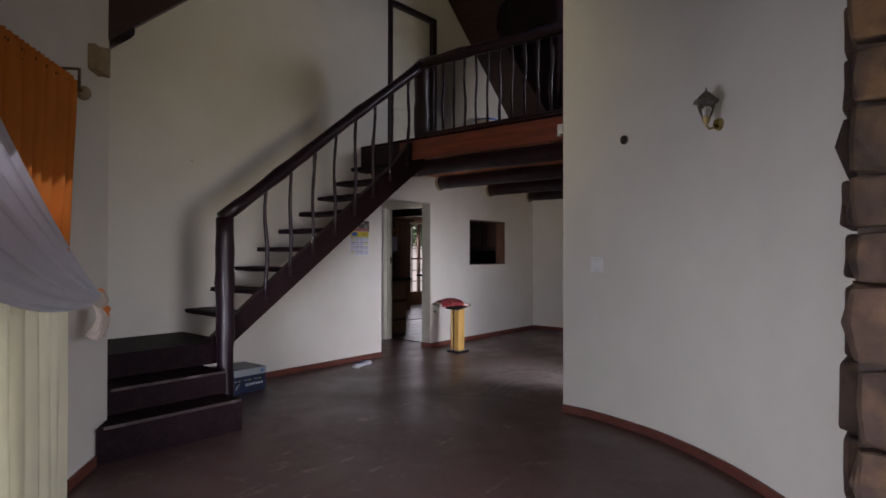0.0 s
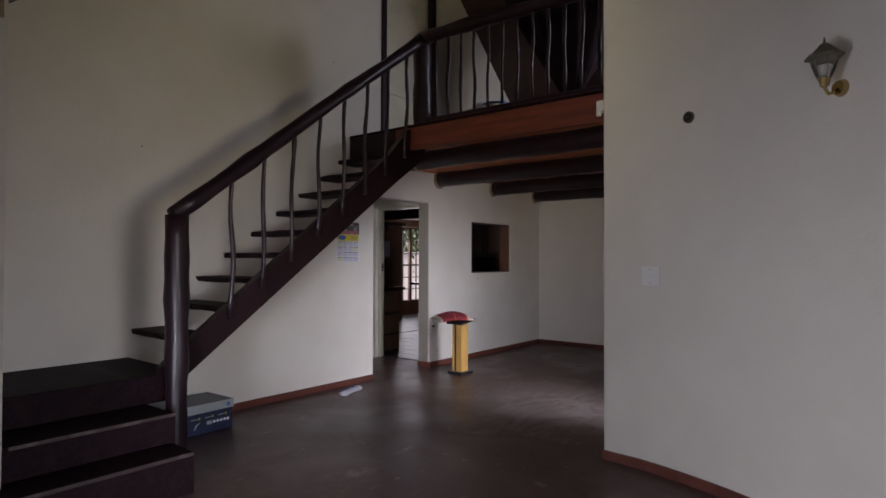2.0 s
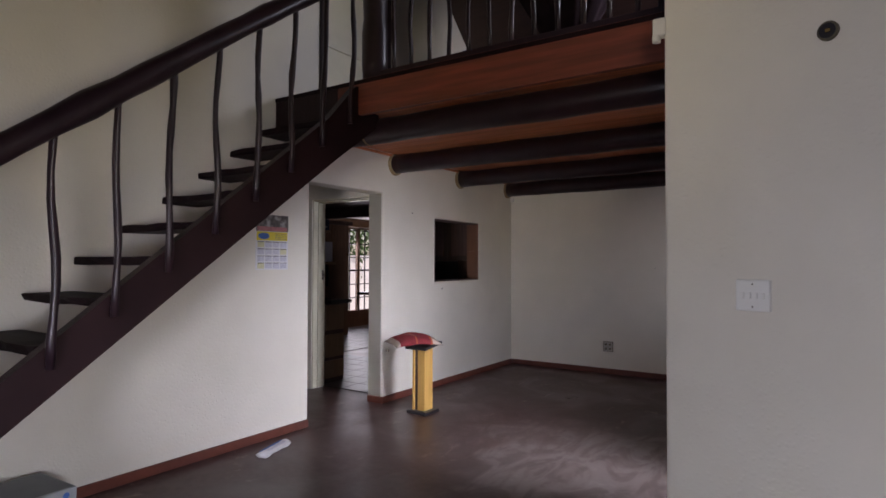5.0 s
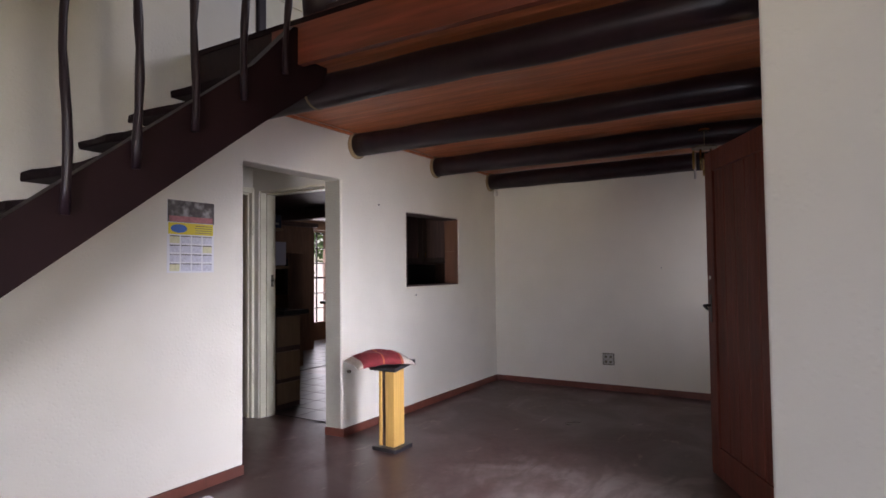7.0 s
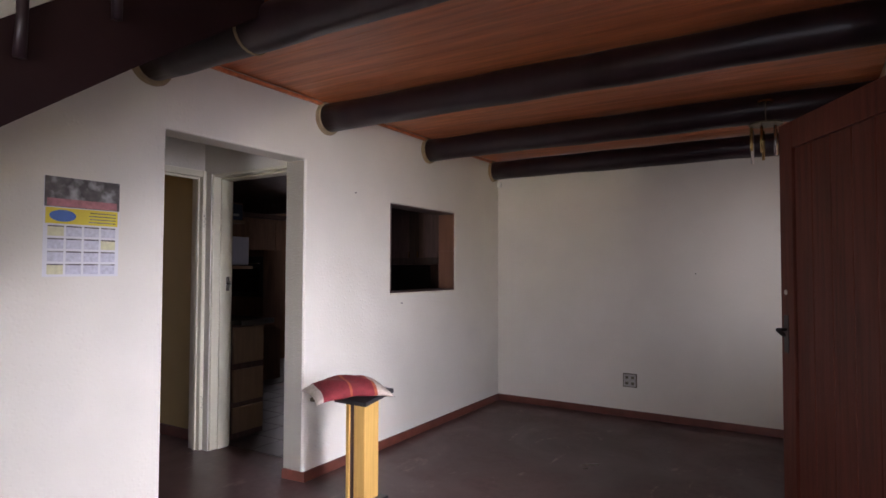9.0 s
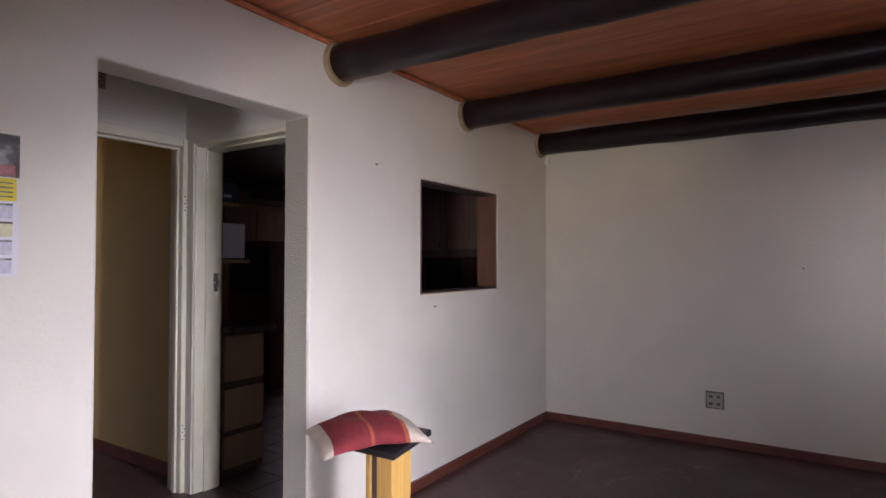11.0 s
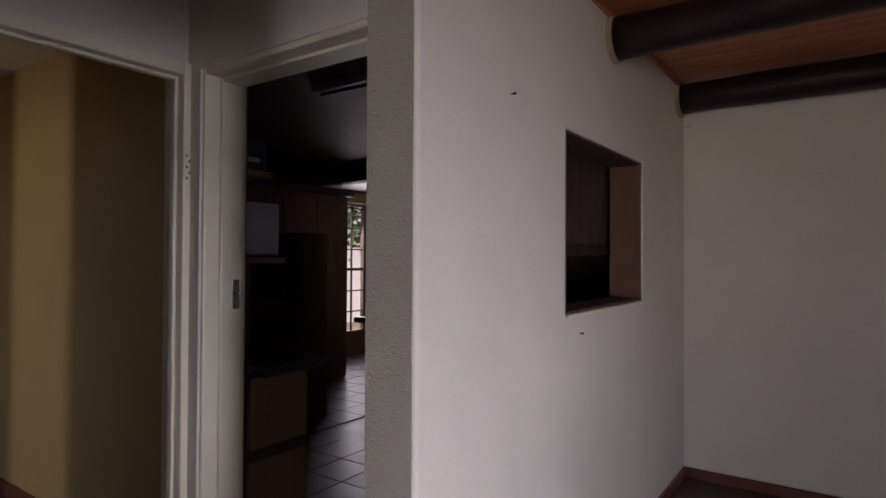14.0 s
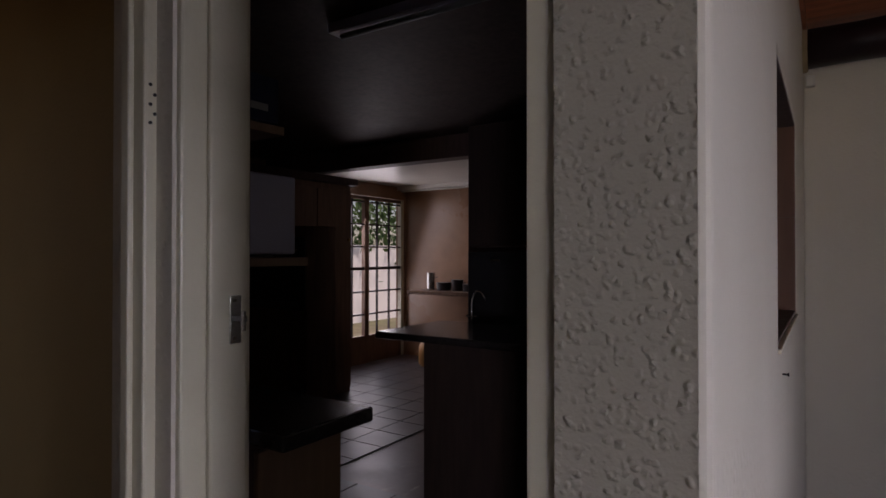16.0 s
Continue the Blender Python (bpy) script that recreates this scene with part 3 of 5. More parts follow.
setting("wall_kitchen_north", box(-9.3, XW - 0.2, 13.50, 13.65, F, 2.5), WALLTILE, "brown tiled kitchen wall")
setting("wall_kitchen_divider", box(-6.67, XW - 0.2, 11.1, 11.22, F, 2.5), DARKWOOD)
setting("bulkhead", box(-9.2, XW - 0.22, 11.1, 11.25, 2.165, 2.36), DARKWOOD, "dark bulkhead over the wide kitchen opening")
setting("wall_kitchen_east_upper", box(XW - 0.35, XW - 0.2, 10.6, 13.5, F, 2.5), PLASTER)

# ---- the staircase ----
def natural_plank(x0, x1, y0, y1, z0, z1, seed):
    """A thick plank with uneven front and worn edges."""
    rnd = random.Random(seed)
    bm = box(x0, x1, y0, y1, z0, z1)
    bmesh.ops.subdivide_edges(bm, edges=[e for e in bm.edges if abs(e.verts[0].co.x - e.verts[1].co.x) > 0.3], cuts=5)
    for v in bm.verts:
        if v.co.y < (y0 + y1) / 2:
            v.co.y += rnd.uniform(-0.012, 0.012)
            v.co.z += rnd.uniform(-0.004, 0.004)
    es = [e for e in bm.edges if len(e.link_faces) == 2 and e.calc_face_angle(0) > 1]
    bmesh.ops.bevel(bm, geom=es, offset=0.008, segments=2, affect="EDGES", profile=0.5)
    return bm


stairs = thing("staircase", pose(XW, 3.8, 0), "dark-stained rustic timber staircase with a log handrail", "staircase")
SO = Vector((XW, 3.8, 0))


def sp(name, bm, material, label="", smooth=False, parent=None):
    bm.transform(Matrix.Translation(-SO))
    return part(name, bm, material, parent or stairs, label, smooth)


sp("stringer", prism([(3.72, 0.38), (3.72, 0.59), (5.9, 2.32), (6.16, 2.60), (6.42, 2.64), (6.42, 2.36), (5.95, 2.03)], -3.44, -3.375, "x"), PLANK, "dark-stained plank stringer")
for k in range(10):
    zt = 0.765 + 0.2 * k
    yf = 3.914 + 0.265 * k
    sp("tread", natural_plank(XW + 0.004, -3.445, yf, yf + 0.27, zt - 0.045, zt, k), STEPWOOD, "thick rough-edged dark timber tread" if k == 0 else "")

# boxed lower steps and the landing
sp("lower_step", prism([(-2.79, 2.62), (-2.79, 3.64), (-4.2, 3.64), (-4.2, 2.763), (-2.996, 2.763)], F, 0.178, "z"), STEPWOOD, "dark boxed bottom step with chipped pale nosing")
sp("lower_step", box(-4.2, -3.05, 2.765, 3.66, 0.18, 0.358, 0.008), STEPWOOD)
sp("landing", box(XW + 0.003, -3.40, 2.762, 3.90, 0.36, 0.543, 0.008), STEPWOOD, "dark square landing at the turn of the stair")
sp("newel", pole_between((-3.27, 3.775, F), (-3.27, 3.765, 1.60), 0.074, 12, 0.006, 0.05, 3, 18, 0.10), LOG, "thick knotty dark log newel post", True)
sp("newel", pole_between((-3.275, 6.25, 2.656), (-3.275, 6.25, 3.52), 0.088, 8, 0.004, 0.05, 5, 18, 0.06), LOG, "thick dark log newel post of the gallery", True)
NA, NB = Vector((-3.27, 3.74, 1.60)), Vector((-3.275, 6.28, 3.53))
sp("handrail", pole_between(NA, NB, 0.058, 18, 0.012, 0.06, 8, 16, 0.10), LOG, "dark log handrail", True)
sp("handrail", pole_between((-3.30, 6.25, 3.52), (-1.115, 6.25, 3.50), 0.062, 14, 0.010, 0.06, 9, 16, 0.10), LOG, "dark log handrail of the gallery", True)
for k in range(8):
    y = 4.21 + 0.2665 * k
    zb = 0.875 + 0.205 * k
    zt = 1.60 + (y - 3.74) * 0.76
    sp("baluster", pole_between((-3.345, y - 0.006, zb), (-3.29, y - 0.028, zt), 0.017, 9, 0.014, 0.1, 20 + k, 10, 0.18), LOG, "crooked dark pole baluster" if k == 0 else "", True)
for k in range(13):
    x = -3.10 + 0.1535 * k
    sp("baluster", pole_between((x, 6.25, 2.70), (x, 6.25, 3.50), 0.015, 8, 0.010, 0.1, 40 + k, 10, 0.18), LOG, "", True)
sp("kick_rail", box(-3.2, -1.11, 6.215, 6.275, 2.653, 2.70, 0.006), LOG, "dark kick rail under the gallery balusters")
sp("top_riser", box(XW + 0.006, -3.585, 6.196, 6.236, 2.36, 2.6215, 0.003), PLANK, "dark board at the head of the stair")
sp("end_post", box(-1.30, -1.17, 6.22, 6.30, 2.653, 3.9, 0.006), LOG)

# ---- gallery door ----
gd = thing("gallery_door", pose(XW, 6.7, DECK), "closed cream-painted gallery door in a dark timber frame", "door")


def at(parent_m, bm):
    bm.transform(parent_m.inverted())
    return bm


gm = gd.matrix_basis.copy()
fr = box(XW - 0.1, XW + 0.03, 6.68, 6.745, DECK, 4.72, 0.005)
box(XW - 0.1, XW + 0.03, 7.57, 7.65, DECK, 4.72, 0.005, fr)
box(XW - 0.1, XW + 0.03, 6.745, 7.57, 4.655, 4.72, 0.005, fr)
part("door_frame", at(gm, fr), LOG, gd, "dark timber frame")
part("leaf", at(gm, box(XW - 0.08, XW - 0.04, 6.748, 7.568, DECK + 0.01, 4.652, 0.004)), CREAM, gd)
part("middle_rail", at(gm, box(XW - 0.04, XW - 0.025, 6.75, 7.566, 3.28, 3.34, 0.003)), CREAM, gd)

# ---- doorway frames of the vestibule ----
def door_frame(name, m, width, height, label, material=CREAM, depth=0.16, face=0.05):
    """A pressed metal frame; local x runs across the opening, y into it."""
    t = thing(name, m, label, "door frame")
    for x0, x1, z0, z1 in ((-face, 0, F, height + face), (width, width + face, F, height + face), (0, width, height, height + face)):
        bm = box(x0, x1, -0.012, depth, z0, z1, 0.006)
        part("jamb" if z0 == F else "head", bm, material, t)
    st = box(0.0, 0.014, min(0.05, depth - 0.05), depth - 0.02, F, height, 0.004)
    box(width - 0.014, width, min(0.05, depth - 0.05), depth - 0.02, 0, height, 0.004, st)
    box(0.014, width - 0.014, min(0.05, depth - 0.05), depth - 0.02, height - 0.014, height, 0.004, st)
    part("door_stop", st, material, t)
    return t


kf = door_frame("kitchen_door_frame", pose(-5.325, 7.662, 0.0), 0.805, 2.01, "cream-painted pressed metal door frame without a door, slightly chipped", depth=0.17, face=0.078)
part("strike_plate", box(0.0142, 0.018, 0.100, 0.130, 1.140, 1.250, 0.001), METAL, kf, "dull steel lock plate")
part("lock_keeper", box(0.018, 0.046, 0.118, 0.126, 1.190, 1.203, 0.002), METAL, kf, "small steel keeper")
part("keeper_tongue", box(0.040, 0.048, 0.112, 0.120, 1.170, 1.215, 0.002), METAL, kf)
for z in (1.152, 1.238):
    part("screw", box(0.018, 0.0192, 0.109, 0.116, z - 0.003, z + 0.003), OLDMETAL, kf)
pf = door_frame("passage_door_frame", pose(-5.412, 7.612, 0.0), 0.82, 2.01, "cream-painted pressed metal door frame of the passage", depth=0.075)
pf.matrix_basis = Matrix(((0, -1, 0, -5.412), (-1, 0, 0, 7.612), (0, 0, 1, 0), (0, 0, 0, 1)))
for zc in (0.30, 1.67):
    for k, dz in enumerate((-0.040, -0.020, 0.0, 0.022, 0.043)):
        part("screw_hole", disc(0.0042, 0.002, Matrix.Translation((-0.014 - 0.010 * (k % 2), -0.0125, zc + dz)) @ TOX, 8), BLACK, pf)
vent = thing("air_vent", pose(-5.418, 7.05, 2.30), "dusty brown wall vent above the passage door", "vent")
part("grille", box(0, 0.012, -0.11, 0.11, -0.05, 0.05, 0.003), TAN, vent)
for k in range(4):
    part("slat", box(0.012, 0.018, -0.10, 0.10, -0.04 + 0.022 * k, -0.032 + 0.022 * k), OLDMETAL, vent)

hl = thing("hatch_lining", pose(XW, 8.986, 1.478), "brown timber lining round the serving hatch", "hatch frame")
part("side", box(-0.168, -0.004, 0.478, 0.493, -0.355, 0.005, 0.003), HATCHSIDE, hl)
part("side", box(-0.168, -0.004, 0.478, 0.493, 0.0052, 0.355, 0.003), HATCHSIDE, hl)
part("sill_lip", box(-0.012, 0.006, -0.492, 0.500, -0.368, -0.357, 0.002), CREAM, hl, "pale plaster lip under the sill")
part("side", box(-0.168, -0.004, -0.494, -0.482, -0.355, 0.355, 0.002), DARKWOOD, hl)
part("head", box(-0.168, -0.004, -0.482, 0.478, 0.345, 0.356, 0.002), DARKWOOD, hl)
part("sill", box(-0.168, -0.004, -0.482, 0.478, -0.355, -0.344, 0.002), DARKWOOD, hl)
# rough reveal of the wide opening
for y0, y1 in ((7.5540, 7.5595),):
    setting("opening_reveal", box(XW - 0.168, XW - 0.013, y0, y1 + 0.0015, 0.006, 2.03), JAMB, "rough plaster of the opening's side, its shade painted in as darker grey")
sp("nosing", box(-2.797, -2.785, 2.66, 3.64, 0.160, 0.1815, 0.003), WORNEDGE, "pale worn step edge")
sp("nosing", box(-3.057, -3.046, 2.80, 3.66, 0.342, 0.3615, 0.003), WORNEDGE)

# ---- things on the ground floor of the main room ----
rnd = random.Random(11)
YELLOWISH = mat("faded_yellow_print", (0.62, 0.60, 0.38), 0.6, var=0.1, scale=50)


def tp(parent, name, bm, material, label="", smooth=False, sub=None):
    """A part given in world places, under a thing whose pose is a plain shift and turn."""
    bm.transform(parent.matrix_basis.inverted())
    ob = part(name, bm, material, sub or parent, label, smooth)
    return ob


carton = thing("printed_carton", pose(-4.01, 4.27, F, 0, 0, 2), "blue printed carton with a grey lid beside the stair", "box")
part("body", box(-0.185, 0.185, -0.26, 0.26, 0, 0.165, 0.004), BLUE, carton, "dark blue printed card")
part("lid", box(-0.192, 0.192, -0.267, 0.267, 0.166, 0.232, 0.004), LIDGREY, carton, "pale grey card lid")
for k in range(4):
    y = -0.22 + 0.115 * k
    part("print_line", box(0.1855, 0.1868, y, y + 0.055, 0.122, 0.128), LIDGREY, carton)
    part("print_spot", box(0.1855, 0.1868, y + 0.062, y + 0.078, 0.118, 0.134, 0.0004), LIME, carton, "yellow-green printed spot")
for y in (-0.19, -0.08):
    sw_ = prism([(y, 0.045), (y + 0.012, 0.045), (y + 0.026, 0.072), (y + 0.060, 0.100), (y + 0.018, 0.082)], 0.1855, 0.1868, "x")
    part("printed_tick", sw_, LIDGREY, carton, "pale printed tick")
part("printed_block", box(0.1855, 0.1868, 0.03, 0.075, 0.066, 0.094), LIDGREY, carton)
for k in range(5):
    part("print_line", box(0.1855, 0.1868, 0.085 + 0.030 * k, 0.105 + 0.030 * k, 0.070 + 0.002 * (k % 2), 0.090), PAPER, carton)
part("lid_top", box(-0.180, 0.180, -0.255, 0.255, 0.2322, 0.2338), SLATE, carton, "slate grey card panel")
part("badge", disc(0.016, 0.0015, Matrix.Translation((0.1928, 0.215, 0.199)) @ Matrix.Rotation(radians(90), 4, "Y"), 18), PRINTBLUE, carton, "round blue badge")

paper = thing("folded_newspaper", pose(-4.0, 5.99, F, 0, 0, 18), "rolled white and blue newspaper lying by the skirting", "newspaper")
roll = tube([(0.0, -0.17 + 0.034 * i, 0.022) for i in range(11)], [0.030 * (1 + 0.1 * math.sin(i * 1.7)) for i in range(11)], 12, 0.15, 5)
roll.transform(Matrix.Diagonal((1.5, 1, 0.72, 1)))
part("sheets", roll, PAPER, paper, smooth=True)
part("print", box(-0.03, -0.015, -0.15, 0.13, 0.036, 0.040), PRINTBLUE, paper)
part("print", box(0.005, 0.03, -0.12, 0.12, 0.0375, 0.0405), PRINTGREY, paper)

# pedestal and cushion
ped = thing("pedestal_stand", pose(-3.735, 7.515, F), "small bamboo-veneered pedestal with a black base and a sloping black top", "stand")
part("base", box(-0.11, 0.11, -0.11, 0.11, 0, 0.03, 0.006), BLACK, ped, "black square base")
part("post", box(-0.015, 0.065, -0.066, 0.066, 0.03, 0.60, 0.003), BAMBOO, ped, "golden bamboo veneer")
part("post_back", box(-0.075, -0.05, -0.066, 0.066, 0.03, 0.60, 0.003), BAMBOO, ped)
part("post_side", box(-0.05, -0.015, -0.056, 0.056, 0.03, 0.60, 0.002), DARKWOOD, ped, "dark brown recessed side")
top = box(-0.12, 0.12, -0.135, 0.135, -0.014, 0.014, 0.006)
top.transform(pose(0, 0.01, 0.625, 8, 0, 0))
part("top", top, BLACK, ped, "thin black top")

cush = thing("cushion", pose(-3.80, 7.450, 0.618, 3, 0, 60), "plump red cushion with beige ends lying on the pedestal", "cushion")


def cushion_mesh(u0, u1, hx, hy, hz):
    bm = bmesh.new()
    nu, nv = max(4, int((u1 - u0) * 24)), 22
    grid = {}
    for side in (0, 1):
        for i in range(nu + 1):
            for j in range(nv + 1):
                u = u0 + (u1 - u0) * i / nu
                v = -1 + 2 * j / nv
                puff = (max(0, 1 - abs(u) ** 2.6) * max(0, 1 - abs(v) ** 2.6)) ** 0.55
                pinch = 1 - 0.07 * (1 - abs(v) ** 2) * abs(u) ** 3
                pin2 = 1 - 0.07 * (1 - abs(u) ** 2) * abs(v) ** 3
                wr = 0.006 * math.sin(u * 9 + v * 5) * puff
                z = hz * (puff + 0.02) * (1 if side else -0.45) + wr - 0.03 * (u * u + v * v * 0.3)
                grid[side, i, j] = bm.verts.new((u * hx * pinch, v * hy * pin2, z))
        for i in range(nu):
            for j in range(nv):
                bm.faces.new((grid[side, i, j], grid[side, i + 1, j], grid[side, i + 1, j + 1], grid[side, i, j + 1]))
    bmesh.ops.remove_doubles(bm, verts=bm.verts, dist=0.0022)
    return bm


for u0, u1, mt, lab in ((-1, -0.82, BEIGE, "beige end"), (-0.82, -0.16, RED, "red woven cotton"), (-0.16, -0.10, RUST, "rust-orange stripe"), (-0.10, 0.46, RED, ""), (0.46, 0.54, RUST, ""), (0.54, 1, BEIGE, "")):
    part("panel", cushion_mesh(u0, u1, 0.235, 0.172, 0.058), mt, cush, lab, True)

# calendar
cal = thing("wall_calendar", pose(XW + 0.001, 6.177, 1.277), "white paper wall calendar with a photograph and yellow band", "calendar")
part("sheet", box(0, 0.002, -0.162, 0.162, 0, 0.437), PAPER, cal)
part("photograph", box(0.0022, 0.0032, -0.160, 0.162, 0.305, 0.437), PHOTO, cal, "dark photograph")
part("photograph_foot", box(0.0034, 0.0042, -0.150, 0.150, 0.308, 0.342), PINK, cal, "pink strip")
part("band", box(0.0022, 0.0032, -0.155, 0.155, 0.232, 0.302), YELLOW, cal, "yellow band")
ov = bmesh.new()
bmesh.ops.create_cone(ov, cap_ends=True, segments=24, radius1=1, radius2=1, depth=1, matrix=Matrix.Translation((0.0037, -0.085, 0.267)) @ Matrix.Rotation(radians(90), 4, "Y") @ Matrix.Diagonal((0.026, 0.055, 0.001, 1)))
part("badge", ov, PRINTBLUE, cal, "blue oval badge")
for k in range(4):
    part("text_line", box(0.0034, 0.0040, 0.03 - 0.006 * (k % 2), 0.145, 0.285 - 0.014 * k, 0.289 - 0.014 * k), PHOTO, cal)
for r in range(4):
    for c in range(4):
        y, z = -0.145 + 0.075 * c, 0.178 - 0.056 * r
        part("month", box(0.0022, 0.0028, y, y + 0.065, z, z + 0.045), PRINTGREY if (r, c) not in ((0, 0), (1, 3), (3, 0)) else YELLOWISH, cal)
        part("month_heading", box(0.0030, 0.0034, y, y + 0.065, z + 0.040, z + 0.046), PHOTO, cal)

# fittings on the walls
SWITCHWHITE = mat("white_switch_plastic", (0.78, 0.78, 0.74), 0.3, var=0.02)
sock = thing("wall_socket", pose(-2.90, YN - 0.001, 0.282), "white double wall socket with dark grime", "socket")
part("back_box", box(-0.064, 0.064, -0.005, 0, -0.064, 0.064, 0.001), OLDMETAL, sock, "grimy recessed edge")
part("plate", box(-0.056, 0.056, -0.014, -0.0052, -0.056, 0.056, 0.004), GRIMY, sock)
for sx in (-1, 1):
    for sz in (-1, 1):
        part("outlet", box(sx * 0.026 - 0.013, sx * 0.026 + 0.013, -0.017, -0.0142, sz * 0.027 - 0.012, sz * 0.027 + 0.012, 0.001), OLDMETAL, sock)

ap = next(p for p in curve if p.x > -0.80)
sw = thing("light_switch", Matrix.Translation((-0.805, 5.672, 1.212)) @ Matrix.Rotation(radians(-13), 4, "Z"), "white four-gang light switch, slightly yellowed", "switch")
part("plate", box(-0.064, 0.064, -0.020, -0.006, -0.062, 0.062, 0.005), SWITCHWHITE, sw)
part("back_box", box(-0.066, 0.066, -0.006, 0.012, -0.064, 0.064, 0.001), WHITE, sw, "yellowed back edge")
for k in range(4):
    part("rocker", box(-0.045 + 0.025 * k, -0.030 + 0.025 * k, -0.028, -0.0202, -0.014, 0.012, 0.002), SWITCHWHITE, sw)
for z in (-0.045, 0.045):
    part("screw", box(-0.003, 0.003, -0.0215, -0.0202, z - 0.003, z + 0.003), OLDMETAL, sw)


hole = thing("wall_outlet_hole", Matrix.Translation((-0.548, 5.588, 2.195)) @ Matrix.Rotation(radians(-20), 4, "Z"), "round open wiring hole in the plaster with a dark rim", "wall outlet")
part("rim", disc(0.036, 0.012, TOX), OLDMETAL, hole)
# Nothing is hollow here: a black disc gives the hole its inner shade.
part("inside", disc(0.028, 0.004, Matrix.Translation((0, -0.0085, 0)) @ TOX), BLACK, hole, "black disc painted as the hole's shaded inside")
part("clip", box(-0.005, 0.012, -0.018, -0.011, -0.008, 0.006, 0.002), BRASS, hole)

sens = thing("alarm_sensor", pose(-1.168, 5.74, 2.39), "small white alarm sensor at the wall's edge", "sensor")
part("case", box(-0.035, 0.02, -0.035, 0.02, -0.04, 0.04, 0.008), WHITE, sens)
part("foot", disc(0.018, 0.03, Matrix.Translation((-0.02, -0.02, -0.05))), WHITE, sens)
sens2 = thing("alarm_sensor", pose(XW + 0.03, YN - 0.025, 2.215), "small white alarm sensor under the corner beam", "sensor")
part("case", box(-0.02, 0.02, -0.02, 0.02, -0.035, 0.02, 0.006), WHITE, sens2)
stop = thing("door_stop", pose(XW, 7.635, 0.455), "small grey rubber door stop on the wall", "door stop")
part("pad", disc(0.014, 0.024, Matrix.Translation((0.012, 0, 0)) @ Matrix.Rotation(radians(90), 4, "Y"), 14), OLDMETAL, stop)
for k, (x, y, z) in enumerate(((XW, 3.98, 2.207), (XW, 8.05, 1.865), (XW, 8.63, 1.04), (-2.32, YN, 1.28), (XW, 5.95, 3.40))):
    nail = thing("nail", pose(x, y, z), "dark nail driven into the plaster", "nail")
    if x == XW:
        part("shank", disc(0.0025, 0.012, Matrix.Translation((0.006, 0, 0)) @ Matrix.Rotation(radians(90), 4, "Y"), 8), BLACK, nail)
        part("head", disc(0.005, 0.003, Matrix.Translation((0.0135, 0, 0)) @ Matrix.Rotation(radians(90), 4, "Y"), 10), BLACK, nail)
    else:
        part("shank", disc(0.0025, 0.012, Matrix.Translation((0, -0.006, 0)) @ TOX, 8), BLACK, nail)
        part("head", disc(0.005, 0.003, Matrix.Translation((0, -0.0135, 0)) @ TOX, 10), BLACK, nail)

# carriage lamp on the curved wall
LM = Matrix.Translation((0.262, 5.150, 2.165)) @ Matrix.Rotation(radians(-38), 4, "Z") @ Matrix.Scale(0.8, 4)
lant = thing("wall_lantern", LM, "brass wall lantern with curved glass and a weathered metal roof", "wall lamp")
part("wall_plate", disc(0.052, 0.03, Matrix.Translation((0, -0.012, -0.045)) @ TOX, 24, 0.040), BRASS, lant, "round brass wall plate")
part("arm", tube([(0, -0.02, -0.05), (0, -0.05, -0.075), (0, -0.09, -0.085), (0, -0.115, -0.06), (0, -0.118, -0.03)], 0.010, 10), BRASS, lant, smooth=True)
part("cup", disc(0.022, 0.05, Matrix.Translation((0, -0.118, -0.02)), 16, 0.034), BRASS, lant)
gl = tube([(0, -0.118, 0.0), (0, -0.118, 0.03), (0, -0.118, 0.07), (0, -0.118, 0.105), (0, -0.118, 0.125)], [0.032, 0.046, 0.060, 0.068, 0.070], 12, caps=False)
part("glass", gl, GLASS, lant, "clear curved glass", True)
part("roof", disc(0.098, 0.075, Matrix.Translation((0, -0.118, 0.168)), 6, 0.022), OLDMETAL, lant, "dull six-sided metal roof")
part("roof_rim", disc(0.104, 0.012, Matrix.Translation((0, -0.118, 0.128)), 6), OLDMETAL, lant)
part("finial", disc(0.010, 0.045, Matrix.Translation((0, -0.118, 0.222)), 10, 0.003), OLDMETAL, lant)
for k in range(6):
    a = radians(60 * k + 30)
    c, s = math.cos(a), math.sin(a)
    part("cage_bar", tube([(c * 0.033, -0.118 + s * 0.033, 0.0), (c * 0.055, -0.118 + s * 0.055, 0.05), (c * 0.070, -0.118 + s * 0.070, 0.10), (c * 0.074, -0.118 + s * 0.074, 0.125)], 0.003, 6), OLDMETAL, lant)
part("bulb", disc(0.018, 0.06, Matrix.Translation((0, -0.118, 0.045)), 12, 0.024), WHITE, lant, "white bulb")

# ---- curtains over the slanting wall's glazed door ----
DM = Matrix(((ALONG.x, INTO.x, 0, CORNER.x), (ALONG.y, INTO.y, 0, CORNER.y), (0, 0, 1, 0), (0, 0, 0, 1)))


def on_diag(name, label, category, s=0.0, z=0.0):
    return thing(name, DM @ Matrix.Translation((s, 0, z)), label, category)


gdoor = on_diag("glazed_door", "white-framed glazed door behind the net curtain, dirty near the floor", "glazed door", 0.74, F)
for x0, x1 in ((0.005, 0.07), (0.50, 0.55), (0.56, 0.61), (1.06, 1.11), (1.58, 1.64)):
    part("stile", box(x0, x1, -0.14, -0.06, 0.005, 2.155, 0.004), CREAM, gdoor)
for z0, z1 in ((0.005, 0.10), (0.72, 0.75), (1.40, 1.43), (2.09, 2.155)):
    part("rail", box(0.07, 1.58, -0.13, -0.07, z0, z1, 0.004), CREAM, gdoor)
